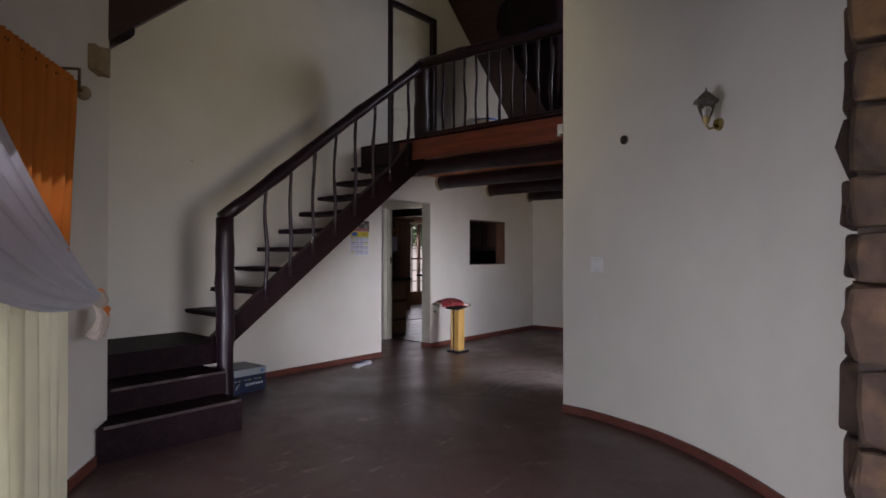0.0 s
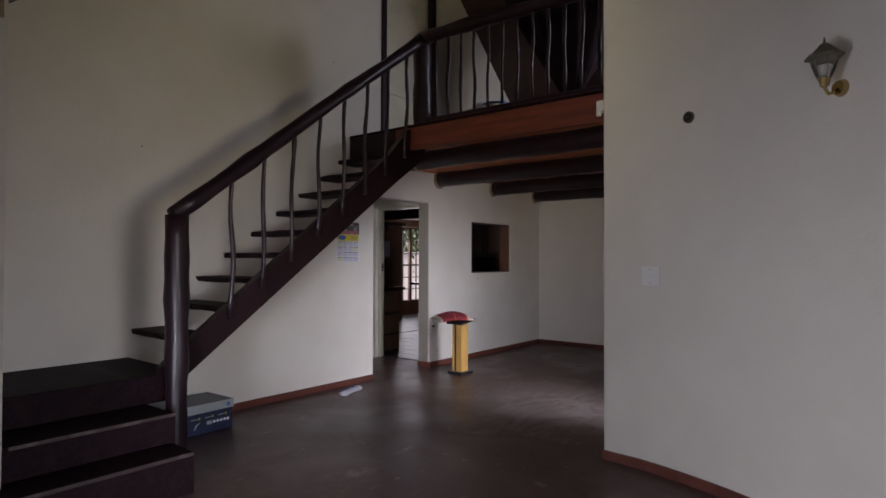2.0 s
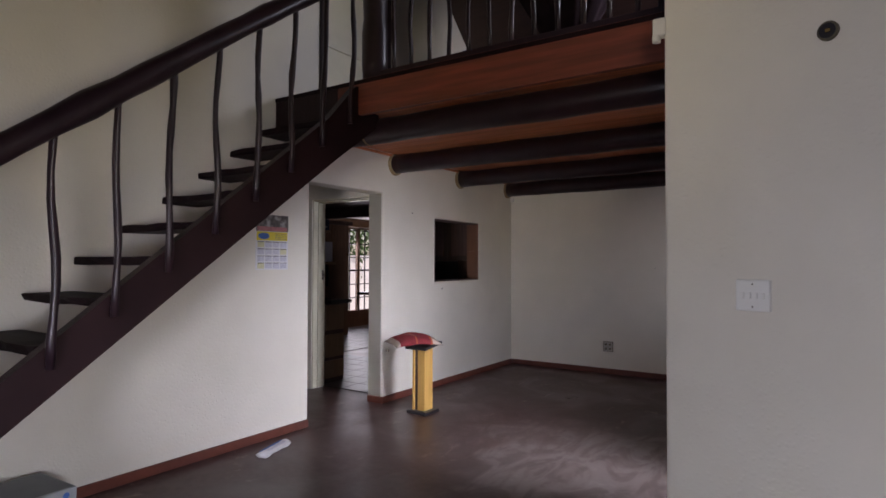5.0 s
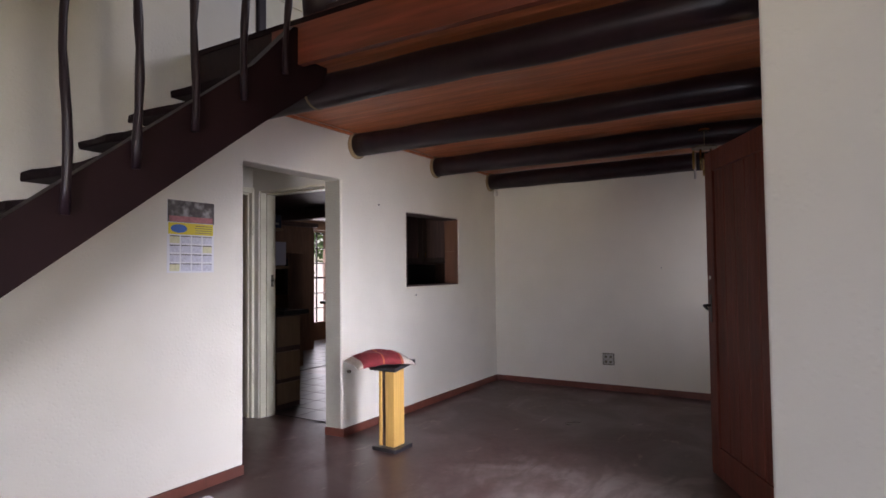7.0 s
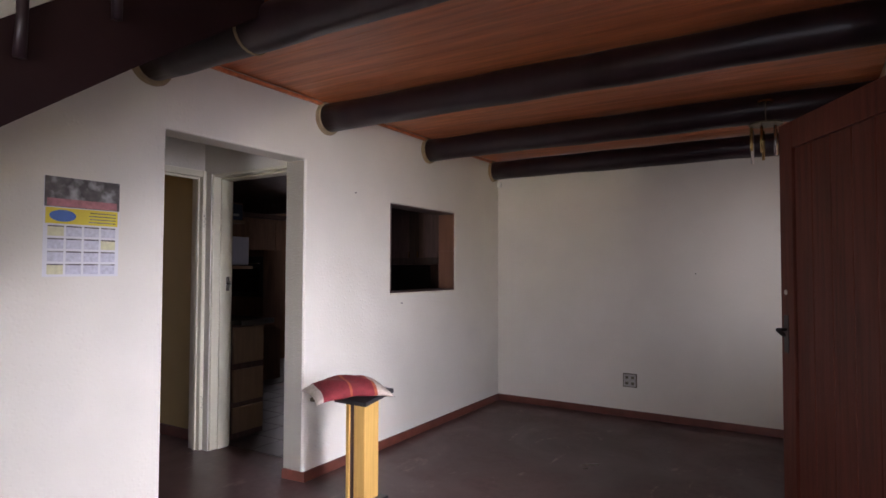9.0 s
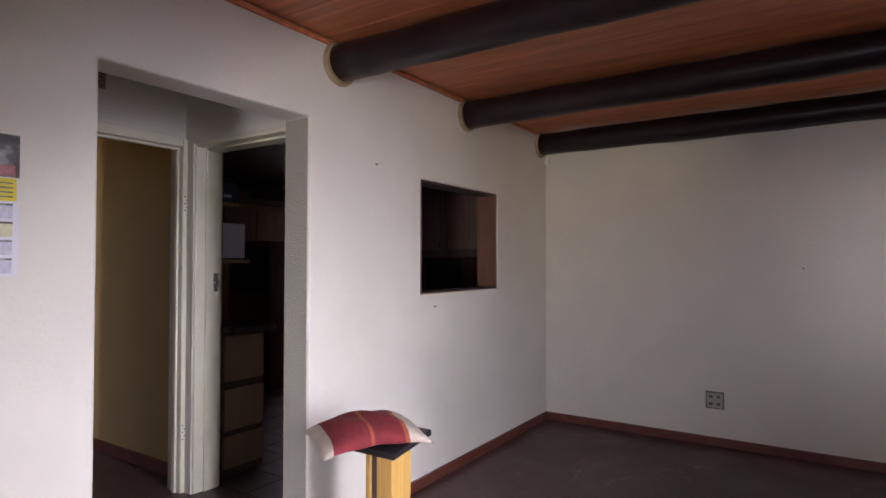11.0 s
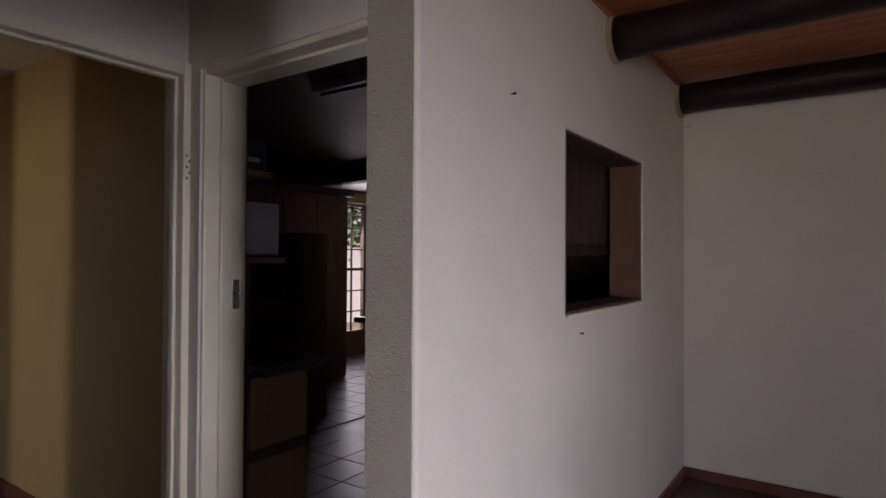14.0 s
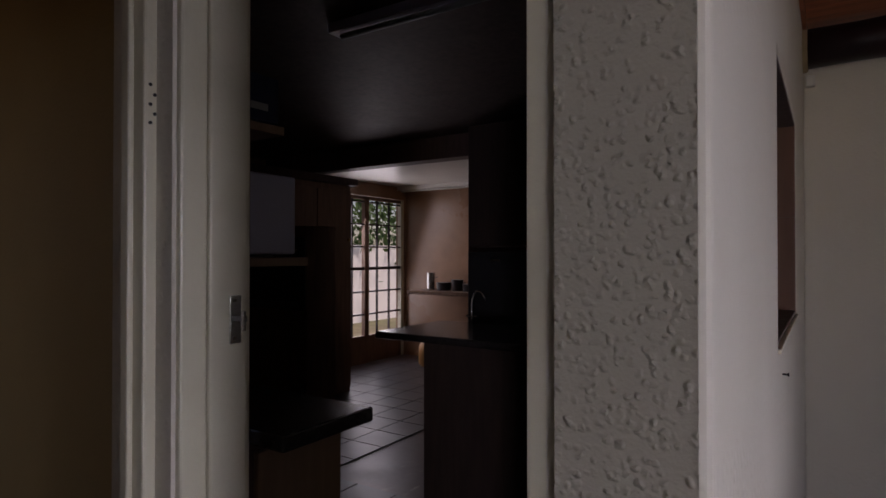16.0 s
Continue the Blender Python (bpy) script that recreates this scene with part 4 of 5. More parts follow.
for x0, x1 in ((0.07, 0.50), (0.61, 1.06), (1.11, 1.58)):
    pn = part("pane", box(x0, x1, -0.102, -0.098, 0.1, 2.09), GLASS, gdoor)
    pn.visible_shadow = False


def drape(s0, s1, off, z0, z1, folds, amp, seed=0, nz=14, shape=None):
    """A hanging cloth: s0..s1 along, folds across, gathered a little to the top."""
    bm = bmesh.new()
    n = folds * 8
    r = random.Random(seed)
    ph = [r.uniform(0, 6.28) for _ in range(4)]
    rows = []
    for j in range(nz + 1):
        v = j / nz
        z = z0 + (z1 - z0) * v
        row = []
        for i in range(n + 1):
            u = i / n
            a = amp * (1 - 0.35 * v) * (math.sin(u * folds * 6.283 + ph[0] + 0.5 * math.sin(v * 3)) + 0.35 * math.sin(u * folds * 2.3 * 6.283 + ph[1]))
            s = s0 + (s1 - s0) * u + 0.01 * math.sin(v * 5 + ph[2] + u * 9)
            p = Vector((s, off + a, z))
            if shape:
                p = shape(u, v, p, a)
            row.append(bm.verts.new(p))
        rows.append(row)
    for a, b in zip(rows, rows[1:]):
        for i in range(n):
            bm.faces.new((a[i], a[i + 1], b[i + 1], b[i]))
    return bm


def add_thickness(ob, t):
    md = ob.modifiers.new("thickness", "SOLIDIFY")
    md.thickness = t
    return ob


net = on_diag("net_curtain", "cream sheer net curtain hanging to the floor", "curtain")
part("cloth", drape(0.85, 2.3, 0.05, F + 0.02, 2.12, 12, 0.036, 3), SHEER, net, smooth=True)

oc = on_diag("orange_curtain", "orange cotton curtain gathered on a rod and swept to the side", "curtain")


def orange_shape(u, v, p, a):
    lo = 1 - v
    edge = 0.93 + 0.17 * lo ** 1.3
    p.x = edge + (2.2 - edge) * u
    p.z = 2.20 - lo * 0.95
    return p


part("cloth", drape(0.93, 2.2, 0.13, 1.3, 2.2, 11, 0.052, 5, 16, orange_shape), ORANGECLOTH, oc, "orange cotton", True)
hd = drape(0.93, 2.2, 0.13, 2.15, 2.235, 26, 0.014, 6, 3)
part("gathered_heading", hd, ORANGECLOTH, oc, smooth=True)


def swag(u, v, p, a):
    """Lining pulled from upper far side down to the knot."""
    knot = Vector((0.80, 0.17, 1.06))
    far_top, far_bot = Vector((2.3, 0.17, 2.30)), Vector((2.3, 0.20, 1.24))
    far = far_bot.lerp(far_top, v)
    q = knot.lerp(far, u ** 1.0)
    spread = 0.05 + 0.0 * u
    q.z += (v - 0.5) * 0.10 * (1 - u) - 0.07 * math.sin(math.pi * min(1, u * 1.1)) * (1 - v) - 0.05 * math.sin(math.pi * u) * v
    q.y += a * (0.6 + u) + 0.05 * math.sin(math.pi * v)
    return q


sg = bmesh.new()
nu_, nv_ = 40, 44
rows_ = []
for j in range(nv_ + 1):
    v = j / nv_
    row = []
    for i in range(nu_ + 1):
        u = i / nu_
        a = 0.016 * math.sin(v * 5.5 * 6.283 + 0.8 * math.sin(u * 3)) + 0.006 * math.sin(v * 13 * 6.283)
        row.append(sg.verts.new(swag(u, v, None, a)))
    rows_.append(row)
for a, b in zip(rows_, rows_[1:]):
    for i in range(nu_):
        sg.faces.new((a[i], a[i + 1], b[i + 1], b[i]))
part("lining", sg, LININGCLOTH, oc, "pale grey lining", True)

tie = on_diag("curtain_tieback", "beige and orange cloth tieback knotted round the curtain", "tieback", 0.74, 1.0)
def ruffle(a0, a1, length, folds, seed):
    """Pleated cloth fanning downward from the knot, from angle a0 to a1."""
    rr = random.Random(seed)
    ph = rr.uniform(0, 6.28)
    bm = bmesh.new()
    n, rows = folds * 8, []
    for j in range(9):
        v = j / 8
        row = []
        for i in range(n + 1):
            u = i / n
            a = a0 + (a1 - a0) * u
            d = 0.018 + length * v * (1 + 0.10 * math.sin(u * folds * 3.1 + ph))
            row.append(bm.verts.new((math.sin(a) * d * 0.85, 0.175 + (0.006 + 0.020 * v) * math.sin(u * folds * 6.283 + ph) + 0.035 * math.sin(math.pi * v) , 0.03 - math.cos(a) * d)))
        rows.append(row)
    for lo, hi in zip(rows, rows[1:]):
        for i in range(n):
            bm.faces.new((lo[i], lo[i + 1], hi[i + 1], hi[i]))
    return bm


add_thickness(part("gathered_cloth", ruffle(radians(-38), radians(14), 0.185, 6, 4), BEIGE, tie, "beige cotton", True), 0.006)
add_thickness(part("corner", ruffle(radians(-66), radians(-36), 0.150, 3, 8), ORANGE, tie, "orange corner", True), 0.006)
add_thickness(part("corner", ruffle(radians(12), radians(30), 0.175, 2, 9), BEIGE, tie, "", True), 0.006)
part("knot", tube([(0.055, 0.185, 0.075), (0.02, 0.195, 0.05), (-0.015, 0.195, 0.03), (-0.03, 0.185, 0.01)], [0.030, 0.045, 0.045, 0.028], 18, 0.12, 4), BEIGE, tie, "", True)
part("band", tube([(0.030, 0.19, 0.02), (0.005, 0.20, 0.045), (-0.025, 0.195, 0.075), (-0.045, 0.18, 0.085)], [0.014, 0.020, 0.022, 0.018], 14, 0.1, 6), ORANGE, tie, "orange band", True)
part("cord", tube([(0.03, 0.16, 0.08), (0.0, 0.07, 0.16), (-0.03, 0.005, 0.18)], 0.006, 8), OLDMETAL, tie, "dark cord")

rod = on_diag("curtain_rod", "brass curtain rod with a round wooden end on a wall bracket", "curtain rod", 0.9, 2.19)
part("rod", tube([(-0.06, 0.13, 0), (1.5, 0.13, 0)], 0.011, 12), BRASS, rod, smooth=True)
ball = bmesh.new()
bmesh.ops.create_uvsphere(ball, u_segments=16, v_segments=10, radius=0.038, matrix=Matrix.Translation((-0.10, 0.13, -0.005)) @ Matrix.Diagonal((1, 1, 1.05, 1)))
part("finial", ball, TAN, rod, "turned wooden finial", True)
part("arm", box(-0.04, -0.02, 0.0, 0.14, 0.10, 0.112, 0.003), OLDMETAL, rod)
part("drop", box(-0.04, -0.028, 0.125, 0.14, 0.0, 0.10, 0.003), OLDMETAL, rod)
chime_box = on_diag("carved_wall_bracket", "small dark carved wooden ornament on the wall above the curtain rod", "wall ornament", 0.30, 2.53)
part("back", box(-0.085, 0.085, 0, 0.05, -0.09, 0.07, 0.006), TAN, chime_box)
for k in range(4):
    part("slat", box(-0.09 + 0.045 * k, -0.052 + 0.045 * k, 0.05, 0.075, -0.095, 0.09 - 0.012 * k, 0.005), TAN, chime_box)
wp = thing("wall_plate_log", pose(-3.1, 2.85, 2.88), "dark round log end of the roof", "beam")
part("log", tube([(-0.4, 0.02, 0), (0.05, 0.02, 0.0)], 0.075, 14, 0.04, 2), LOG, wp, smooth=True)

# ---- outer door, its frame, and the wind chime ----
HX, HY = -1.135, 7.262
leaf = thing("outer_door", Matrix.Translation((HX, HY, F)) @ Matrix.Rotation(radians(27.4), 4, "Z"), "open red-brown panelled timber door with a black handle", "door")
LW, LH = 0.965, 2.085
part("stile", box(-0.022, 0.022, 0.002, 0.12, 0.01, LH, 0.003), DOORWOOD, leaf)
part("stile", box(-0.022, 0.022, LW - 0.12, LW, 0.01, LH, 0.003), DOORWOOD, leaf)
for z0, z1 in ((0.01, 0.20), (LH - 0.13, LH)):
    part("rail", box(-0.022, 0.022, 0.12, LW - 0.12, z0, z1, 0.003), DOORWOOD, leaf)
for k in range(5):
    y0 = 0.12 + k * (LW - 0.24) / 5
    part("board", box(-0.010, 0.012, y0 + 0.002, y0 + (LW - 0.24) / 5 - 0.002, 0.20, LH - 0.13, 0.004), DOORWOOD, leaf)
hd = part("handle", tube([(-0.022, LW - 0.05, 1.09), (-0.065, LW - 0.05, 1.09), (-0.07, LW - 0.06, 1.09), (-0.07, LW - 0.12, 1.07)], 0.009, 10), BLACK, leaf, "black lever handle", True)
part("handle", tube([(0.022, LW - 0.05, 1.09), (0.062, LW - 0.05, 1.09), (0.066, LW - 0.03, 1.085), (0.066, LW + 0.03, 1.07)], 0.009, 10), BLACK, leaf, "", True)
part("lock_plate", box(-0.026, -0.0222, LW - 0.07, LW - 0.03, 0.98, 1.16, 0.001), BLACK, leaf)
part("keyhole_cover", disc(0.012, 0.004, Matrix.Translation((-0.0245, LW - 0.05, 1.27)) @ Matrix.Rotation(radians(90), 4, "Y"), 12), WHITE, leaf, "small pale lock cover")
part("hinge_edge", box(-0.021, 0.021, -0.004, 0.0015, 0.01, LH, 0.001), PINE, leaf, "bare orange timber edge")

for z in (0.26, 1.05, 1.86):
    part("hinge_plate", box(-0.0235, -0.0212, 0.001, 0.052, z, z + 0.10, 0.001), OLDMETAL, leaf, "dark steel hinge plate" if z < 1 else "")
    part("hinge_pin", tube([(-0.026, -0.008, z), (-0.026, -0.008, z + 0.10)], 0.007, 10), OLDMETAL, leaf, "", True)

od = thing("outer_door_frame", pose(-1.10, 6.83, F), "dark and orange timber frame of the outer doorway", "door frame")
part("jamb", box(0.06, 0.15, 0.385, 0.425, 0, 2.12, 0.003), DOORWOOD, od, "dark timber")
part("jamb", box(-0.03, 0.15, -0.425, -0.385, 0, 2.12, 0.003), DOORWOOD, od, "dark timber")
part("head", box(-0.012, 0.15, -0.385, 0.385, 2.075, 2.12, 0.003), DOORWOOD, od)
part("architrave", box(-0.022, -0.001, -0.50, -0.426, 0, 2.18, 0.003), DOORWOOD, od)

fw = thing("side_window", pose(-1.10, 9.287, 1.425), "white-framed window in the outer wall", "window")
part("window_frame", box(0.05, 0.10, -0.598, -0.55, -0.573, 0.573, 0.003), CREAM, fw)
part("window_frame", box(0.05, 0.10, 0.55, 0.598, -0.573, 0.573, 0.003), CREAM, fw)
part("window_frame", box(0.05, 0.10, -0.55, 0.55, 0.53, 0.573, 0.003), CREAM, fw)
part("window_frame", box(0.05, 0.10, -0.55, 0.55, -0.573, -0.53, 0.003), CREAM, fw)
part("mullion", box(0.055, 0.095, -0.02, 0.02, -0.53, 0.53, 0.003), CREAM, fw)

chime = thing("wind_chime", pose(-1.69, 8.88, 2.36), "brass and silver wind chime hanging by the beam", "wind chime")
part("hook_plate", disc(0.045, 0.012, Matrix.Translation((0, 0, -0.006)), 16), BRASS, chime)
part("cord", tube([(0, 0, -0.01), (0, 0, -0.14)], 0.003, 6), OLDMETAL, chime)
part("ring", disc(0.095, 0.010, Matrix.Translation((0, 0, -0.145)), 20), OLDMETAL, chime)
for k in range(7):
    a = k * 6.283 / 7
    ln = 0.14 + 0.022 * (k % 4)
    x, y = 0.085 * math.cos(a), 0.085 * math.sin(a)
    part("chime_tube", tube([(x, y, -0.17), (x, y, -0.17 - ln)], 0.009, 10), BRASS if k % 3 else METAL, chime, "", True)
    part("string", tube([(x, y, -0.15), (x, y, -0.17)], 0.0015, 5), OLDMETAL, chime)

# ---- stone pillar at the end of the curved wall ----
pil = thing("stone_pillar", pose(1.372, 4.02, F), "rough brown fieldstone pillar with dark recessed joints", "pillar")
part("core", box(-0.275, 0.55, -0.33, 0.30, 0, 6.3), MORTAR, pil, "dark mortar")
rs = random.Random(21)


def stone_mesh(w, d, h, seed):
    r = random.Random(seed)
    bm = box(-w / 2, w / 2, -d / 2, d / 2, -h / 2, h / 2)
    bmesh.ops.subdivide_edges(bm, edges=bm.edges[:], cuts=1, use_grid_fill=True)
    for v in bm.verts:
        k = 0.92 if abs(v.co.x) > w * 0.45 and abs(v.co.z) > h * 0.45 else 1.0
        v.co = Vector((v.co.x * k, v.co.y * (0.97 + 0.03 * r.random()), v.co.z * (0.93 if k < 1 else 1))) + Vector([r.uniform(-0.008, 0.008) for _ in range(3)])
    bmesh.ops.bevel(bm, geom=[e for e in bm.edges if len(e.link_faces) == 2 and e.calc_face_angle(0) > 0.9], offset=0.016, segments=2, affect="EDGES", profile=0.6)
    return bm


z = F + 0.01
first = True
while z < 4.6:
    h = rs.choice((0.17, 0.19, 0.21, 0.24, 0.26, 0.28))
    x = -0.30 + rs.uniform(-0.015, 0.015)
    while x < 0.55:
        w_ = rs.uniform(0.22, 0.42)
        m_ = stone_mesh(w_ - 0.012, 0.16, h - 0.010, rs.randint(0, 9999))
        m_.transform(Matrix.Translation((x + w_ / 2, -0.33, z + h / 2 - F)))
        part("stone", m_, STONE, pil, smooth=False)
        x += w_
    m_ = stone_mesh(0.16, 0.50, h - 0.010, rs.randint(0, 9999))
    m_.transform(Matrix.Translation((-0.255 + rs.uniform(-0.012, 0.012), 0.0, z + h / 2 - F)))
    part("stone", m_, STONE, pil)
    z += h

# ---- gallery things ----
bucket = thing("plastic_tub", pose(-2.72, 6.75, DECK + 0.002), "white and blue plastic tub on the gallery floor", "tub")
part("bowl", disc(0.11, 0.20, Matrix.Translation((0, 0, 0.10)), 24, 0.14), WHITE, bucket)
part("rim", disc(0.148, 0.02, Matrix.Translation((0, 0, 0.205)), 24), PRINTBLUE, bucket, "blue rim")
bag = thing("cloth_bundle", pose(-3.0, 6.95, DECK + 0.002), "grey cloth bundle on the gallery floor", "bundle")
bb = bmesh.new()
bmesh.ops.create_icosphere(bb, subdivisions=3, radius=0.22)
for v in bb.verts:
    v.co *= 1 + 0.18 * noise.noise(v.co * 8)
    v.co.z = max(v.co.z * 0.75 + 0.15, 0)
part("cloth", bb, LINING, bag, smooth=True)

hung = thing("hanging_cloth", pose(-2.47, 7.95, 3.14), "large dark cloth gathered and hanging from the roof in the gallery", "cloth")
hc = bmesh.new()
rings = []
for j in range(22):
    v = j / 21
    zz = 1.98 * v
    rad = 0.05 + 0.70 * min(1, v / 0.62) ** 0.9 if v < 0.72 else 0.75 - 0.62 * ((v - 0.72) / 0.28) ** 1.5
    ring_ = []
    for i in range(64):
        a = 2 * math.pi * i / 64
        rr = rad * (1 + 0.07 * math.sin(9 * a + 1.5 * v) + 0.04 * math.sin(17 * a + 2) + 0.06 * math.sin(2 * a + 3 * v))
        ring_.append(hc.verts.new((rr * math.cos(a) + 0.10 * (0.6 - v) * math.sin(3 * v), rr * math.sin(a) * 0.7, zz + 0.05 * math.sin(3 * a) * (1 - v))))
    rings.append(ring_)
for a_, b_ in zip(rings, rings[1:]):
    for i in range(64):
        hc.faces.new((a_[i], a_[(i + 1) % 64], b_[(i + 1) % 64], b_[i]))
hc.faces.new(rings[0][::-1])
hc.faces.new(rings[-1])
part("folds", hc, DARKCLOTH, hung, smooth=True)
part("cord", tube([(0, 0, 1.95), (0, 0, 2.02)], 0.02, 8), BLACK, hung)

# ---- kitchen ----
kt = thing("shelf_unit", pose(-5.62, 7.89, F), "beige and brown kitchen shelf unit with drawers and dark worktop", "shelf unit")
km = kt.matrix_basis.inverted()


def kp(name, bm, material, label=""):
    bm.transform(km)
    return part(name, bm, material, kt, label)


kp("carcass", box(-6.20, -5.40, 7.885, 8.22, F, 0.86, 0.003), DARKWOOD)
kp("worktop", box(-6.25, -5.27, 7.885, 8.22, 0.862, 0.905, 0.006), COUNTER, "dark speckled worktop")
for z0, z1 in ((0.0, 0.20), (0.24, 0.50), (0.55, 0.84)):
    kp("drawer_front", box(-5.398, -5.378, 7.90, 8.20, z0, z1, 0.003), CABINET)
    kp("drawer_front", box(-6.18, -5.42, 8.222, 8.242, z0, z1, 0.003), CABINET)
kp("back_panel", box(-6.20, -5.42, 7.885, 7.905, 0.91, 2.34), CABINET)
kp("side_panel", box(-6.22, -6.20, 7.885, 8.20, 0.91, 2.34), CABINET)
kp("shelf", box(-6.19, -5.465, 7.906, 8.15, 1.31, 1.335, 0.002), CABINET)
kp("shelf", box(-6.19, -5.50, 7.906, 8.09, 1.69, 1.715, 0.002), CABINET)
mw = thing("microwave_oven", pose(-5.79, 8.09, 1.336), "grey-white microwave oven on a kitchen shelf", "microwave")
part("case", box(-0.24, 0.245, -0.17, 0.085, 0.008, 0.245, 0.006), APPLIANCE, mw)
part("door", box(-0.22, 0.12, 0.086, 0.10, 0.02, 0.23, 0.003), BLACK, mw)
for sx in (-0.2, 0.2):
    part("foot", box(sx - 0.02, sx + 0.02, -0.08, 0.02, 0, 0.008), BLACK, mw)
rb = thing("printed_box", pose(-5.60, 8.0, 1.716), "dark blue printed box on the upper kitchen shelf", "box")
part("carton", box(-0.14, 0.11, -0.06, 0.06, 0, 0.13, 0.003), BLUE, rb)
part("print", box(-0.06, 0.08, 0.061, 0.062, 0.03, 0.06), LIDGREY, rb)
part("print", box(0.111, 0.112, -0.04, 0.02, 0.03, 0.05), LIDGREY, rb)
ovn = thing("black_oven", pose(-7.40, 9.90, 0.80), "black glass built-in oven in a brown timber housing", "oven")
part("housing", box(-0.42, 0.28, -0.18, 0.10, -0.86, 0.74, 0.004), BROWNWOOD, ovn, "brown timber housing")
part("front", box(-0.36, 0.27, -0.198, -0.1805, 0.16, 0.66, 0.004), BLACK, ovn)
part("glass", box(-0.31, 0.22, -0.204, -0.1985, 0.22, 0.52, 0.002), COUNTER, ovn, "dark oven glass")
part("handle", box(-0.33, 0.24, -0.228, -0.212, 0.565, 0.580, 0.003), METAL, ovn)
for x in (-0.32, 0.225):
    part("handle_foot", box(x, x + 0.01, -0.214, -0.198, 0.568, 0.577), METAL, ovn)
tall = thing("tall_cupboard", pose(-8.48, 10.7, F), "tall brown kitchen cupboard with a moulded top", "cupboard")
part("body", box(-0.42, 0.22, -0.75, 0.70, 0, 2.10, 0.004), BROWNWOOD, tall)
for k in range(3):
    part("door", box(0.222, 0.240, -0.73 + 0.477 * k, -0.263 + 0.477 * k, 0.06, 2.04, 0.003), BROWNWOOD, tall)
    part("knob", disc(0.014, 0.02, Matrix.Translation((0.251, -0.31 + 0.477 * k, 1.55)) @ Matrix.Rotation(radians(90), 4, "Y"), 10), BRASS, tall)
part("cornice", box(-0.43, 0.29, -0.76, 0.75, 2.10, 2.17, 0.012), DARKWOOD, tall)

pen = thing("kitchen_peninsula", pose(-5.32, 9.75, F), "dark kitchen peninsula with an overhanging dark worktop", "kitchen counter")
part("body", box(-0.74, 0.90, -0.16, 0.40, 0, 0.92, 0.004), CUPBOARD, pen)
part("worktop", box(-1.03, 0.92, -0.24, 0.45, 0.922, 0.962, 0.012), COUNTER, pen)
tap = thing("kitchen_tap", pose(-6.05, 10.12, 0.903), "chrome swan-neck tap on the kitchen worktop", "tap")
part("spout", tube([(0, 0, 0)] + [(0, 0, 0.12 * i / 4) for i in range(1, 5)] + [(0.0 + 0.05 * (1 - math.cos(a)), 0, 0.12 + 0.09 * math.sin(a)) for a in [0.4 * i for i in range(1, 8)]], 0.007, 8), METAL, tap, smooth=True)
part("handle", tube([(-0.04, 0, 0.05), (0.04, 0, 0.05)], 0.006, 8), METAL, tap)
tap.matrix_basis = pose(-6.05, 10.10, 0.903)

uc = thing("upper_cupboard", pose(-5.55, 10.93, 1.40), "dark upper kitchen cupboard with small brass handles", "cupboard")
part("body", box(-0.93, 1.06, -0.15, 0.165, 0, 0.93, 0.003), DARKWOOD, uc)
for k in range(4):
    part("door", box(-0.92 + 0.495 * k, -0.43 + 0.495 * k, -0.168, -0.1502, 0.01, 0.92, 0.003), CUPBOARD, uc)
    sx = -0.47 + 0.495 * k if k % 2 == 0 else -0.88 + 0.495 * k
    part("handle", box(sx - 0.006, sx + 0.006, -0.185, -0.168, 0.10, 0.18, 0.002), BRASS, uc)
hc_ = thing("wall_cupboard", pose(-4.95, 9.93, 1.36), "dark brown kitchen wall cupboard with small brass handles", "cupboard")
part("body", box(-0.50, 0.46, 0.0, 0.30, 0, 0.92, 0.003), DARKWOOD, hc_)
for x0, x1, hx in ((-0.495, -0.075, -0.13), (-0.070, 0.455, -0.02)):
    part("door", box(x0, x1, -0.020, -0.0005, 0.005, 0.915, 0.003), CUPBOARD, hc_)
    part("door_panel", box(x0 + 0.06, x1 - 0.06, -0.026, -0.0205, 0.07, 0.85, 0.003), DARKWOOD, hc_)
    part("handle", box(hx - 0.004, hx + 0.004, -0.042, -0.028, 0.075, 0.135, 0.002), BRASS, hc_)
    for z in (0.078, 0.126):
        part("handle_foot", box(hx - 0.003, hx + 0.003, -0.029, -0.020, z, z + 0.006), BRASS, hc_)
dk = thing("dark_refrigerator", pose(-5.5, 10.75, F), "tall dark refrigerator with a steel handle", "refrigerator")
part("body", box(-0.76, -0.08, -0.35, 0.345, 0.02, 1.42, 0.01), BLACK, dk)
part("feet", box(-0.72, -0.12, -0.30, 0.30, 0, 0.02), BLACK, dk)
part("handle", box(-0.56, -0.49, -0.385, -0.351, 1.355, 1.375, 0.003), METAL, dk)
sc = thing("scullery_counter", pose(-7.7, 13.18, F), "brown worktop on tiled piers in the scullery", "kitchen counter")
part("worktop", box(-0.95, 1.6, -0.30, 0.315, 0.90, 0.945, 0.008), BROWNWOOD, sc)
part("pier", box(0.2, 0.32, -0.2, 0.315, 0, 0.899), WALLTILE, sc)
part("pier", box(1.3, 1.42, -0.2, 0.315, 0, 0.899), WALLTILE, sc)
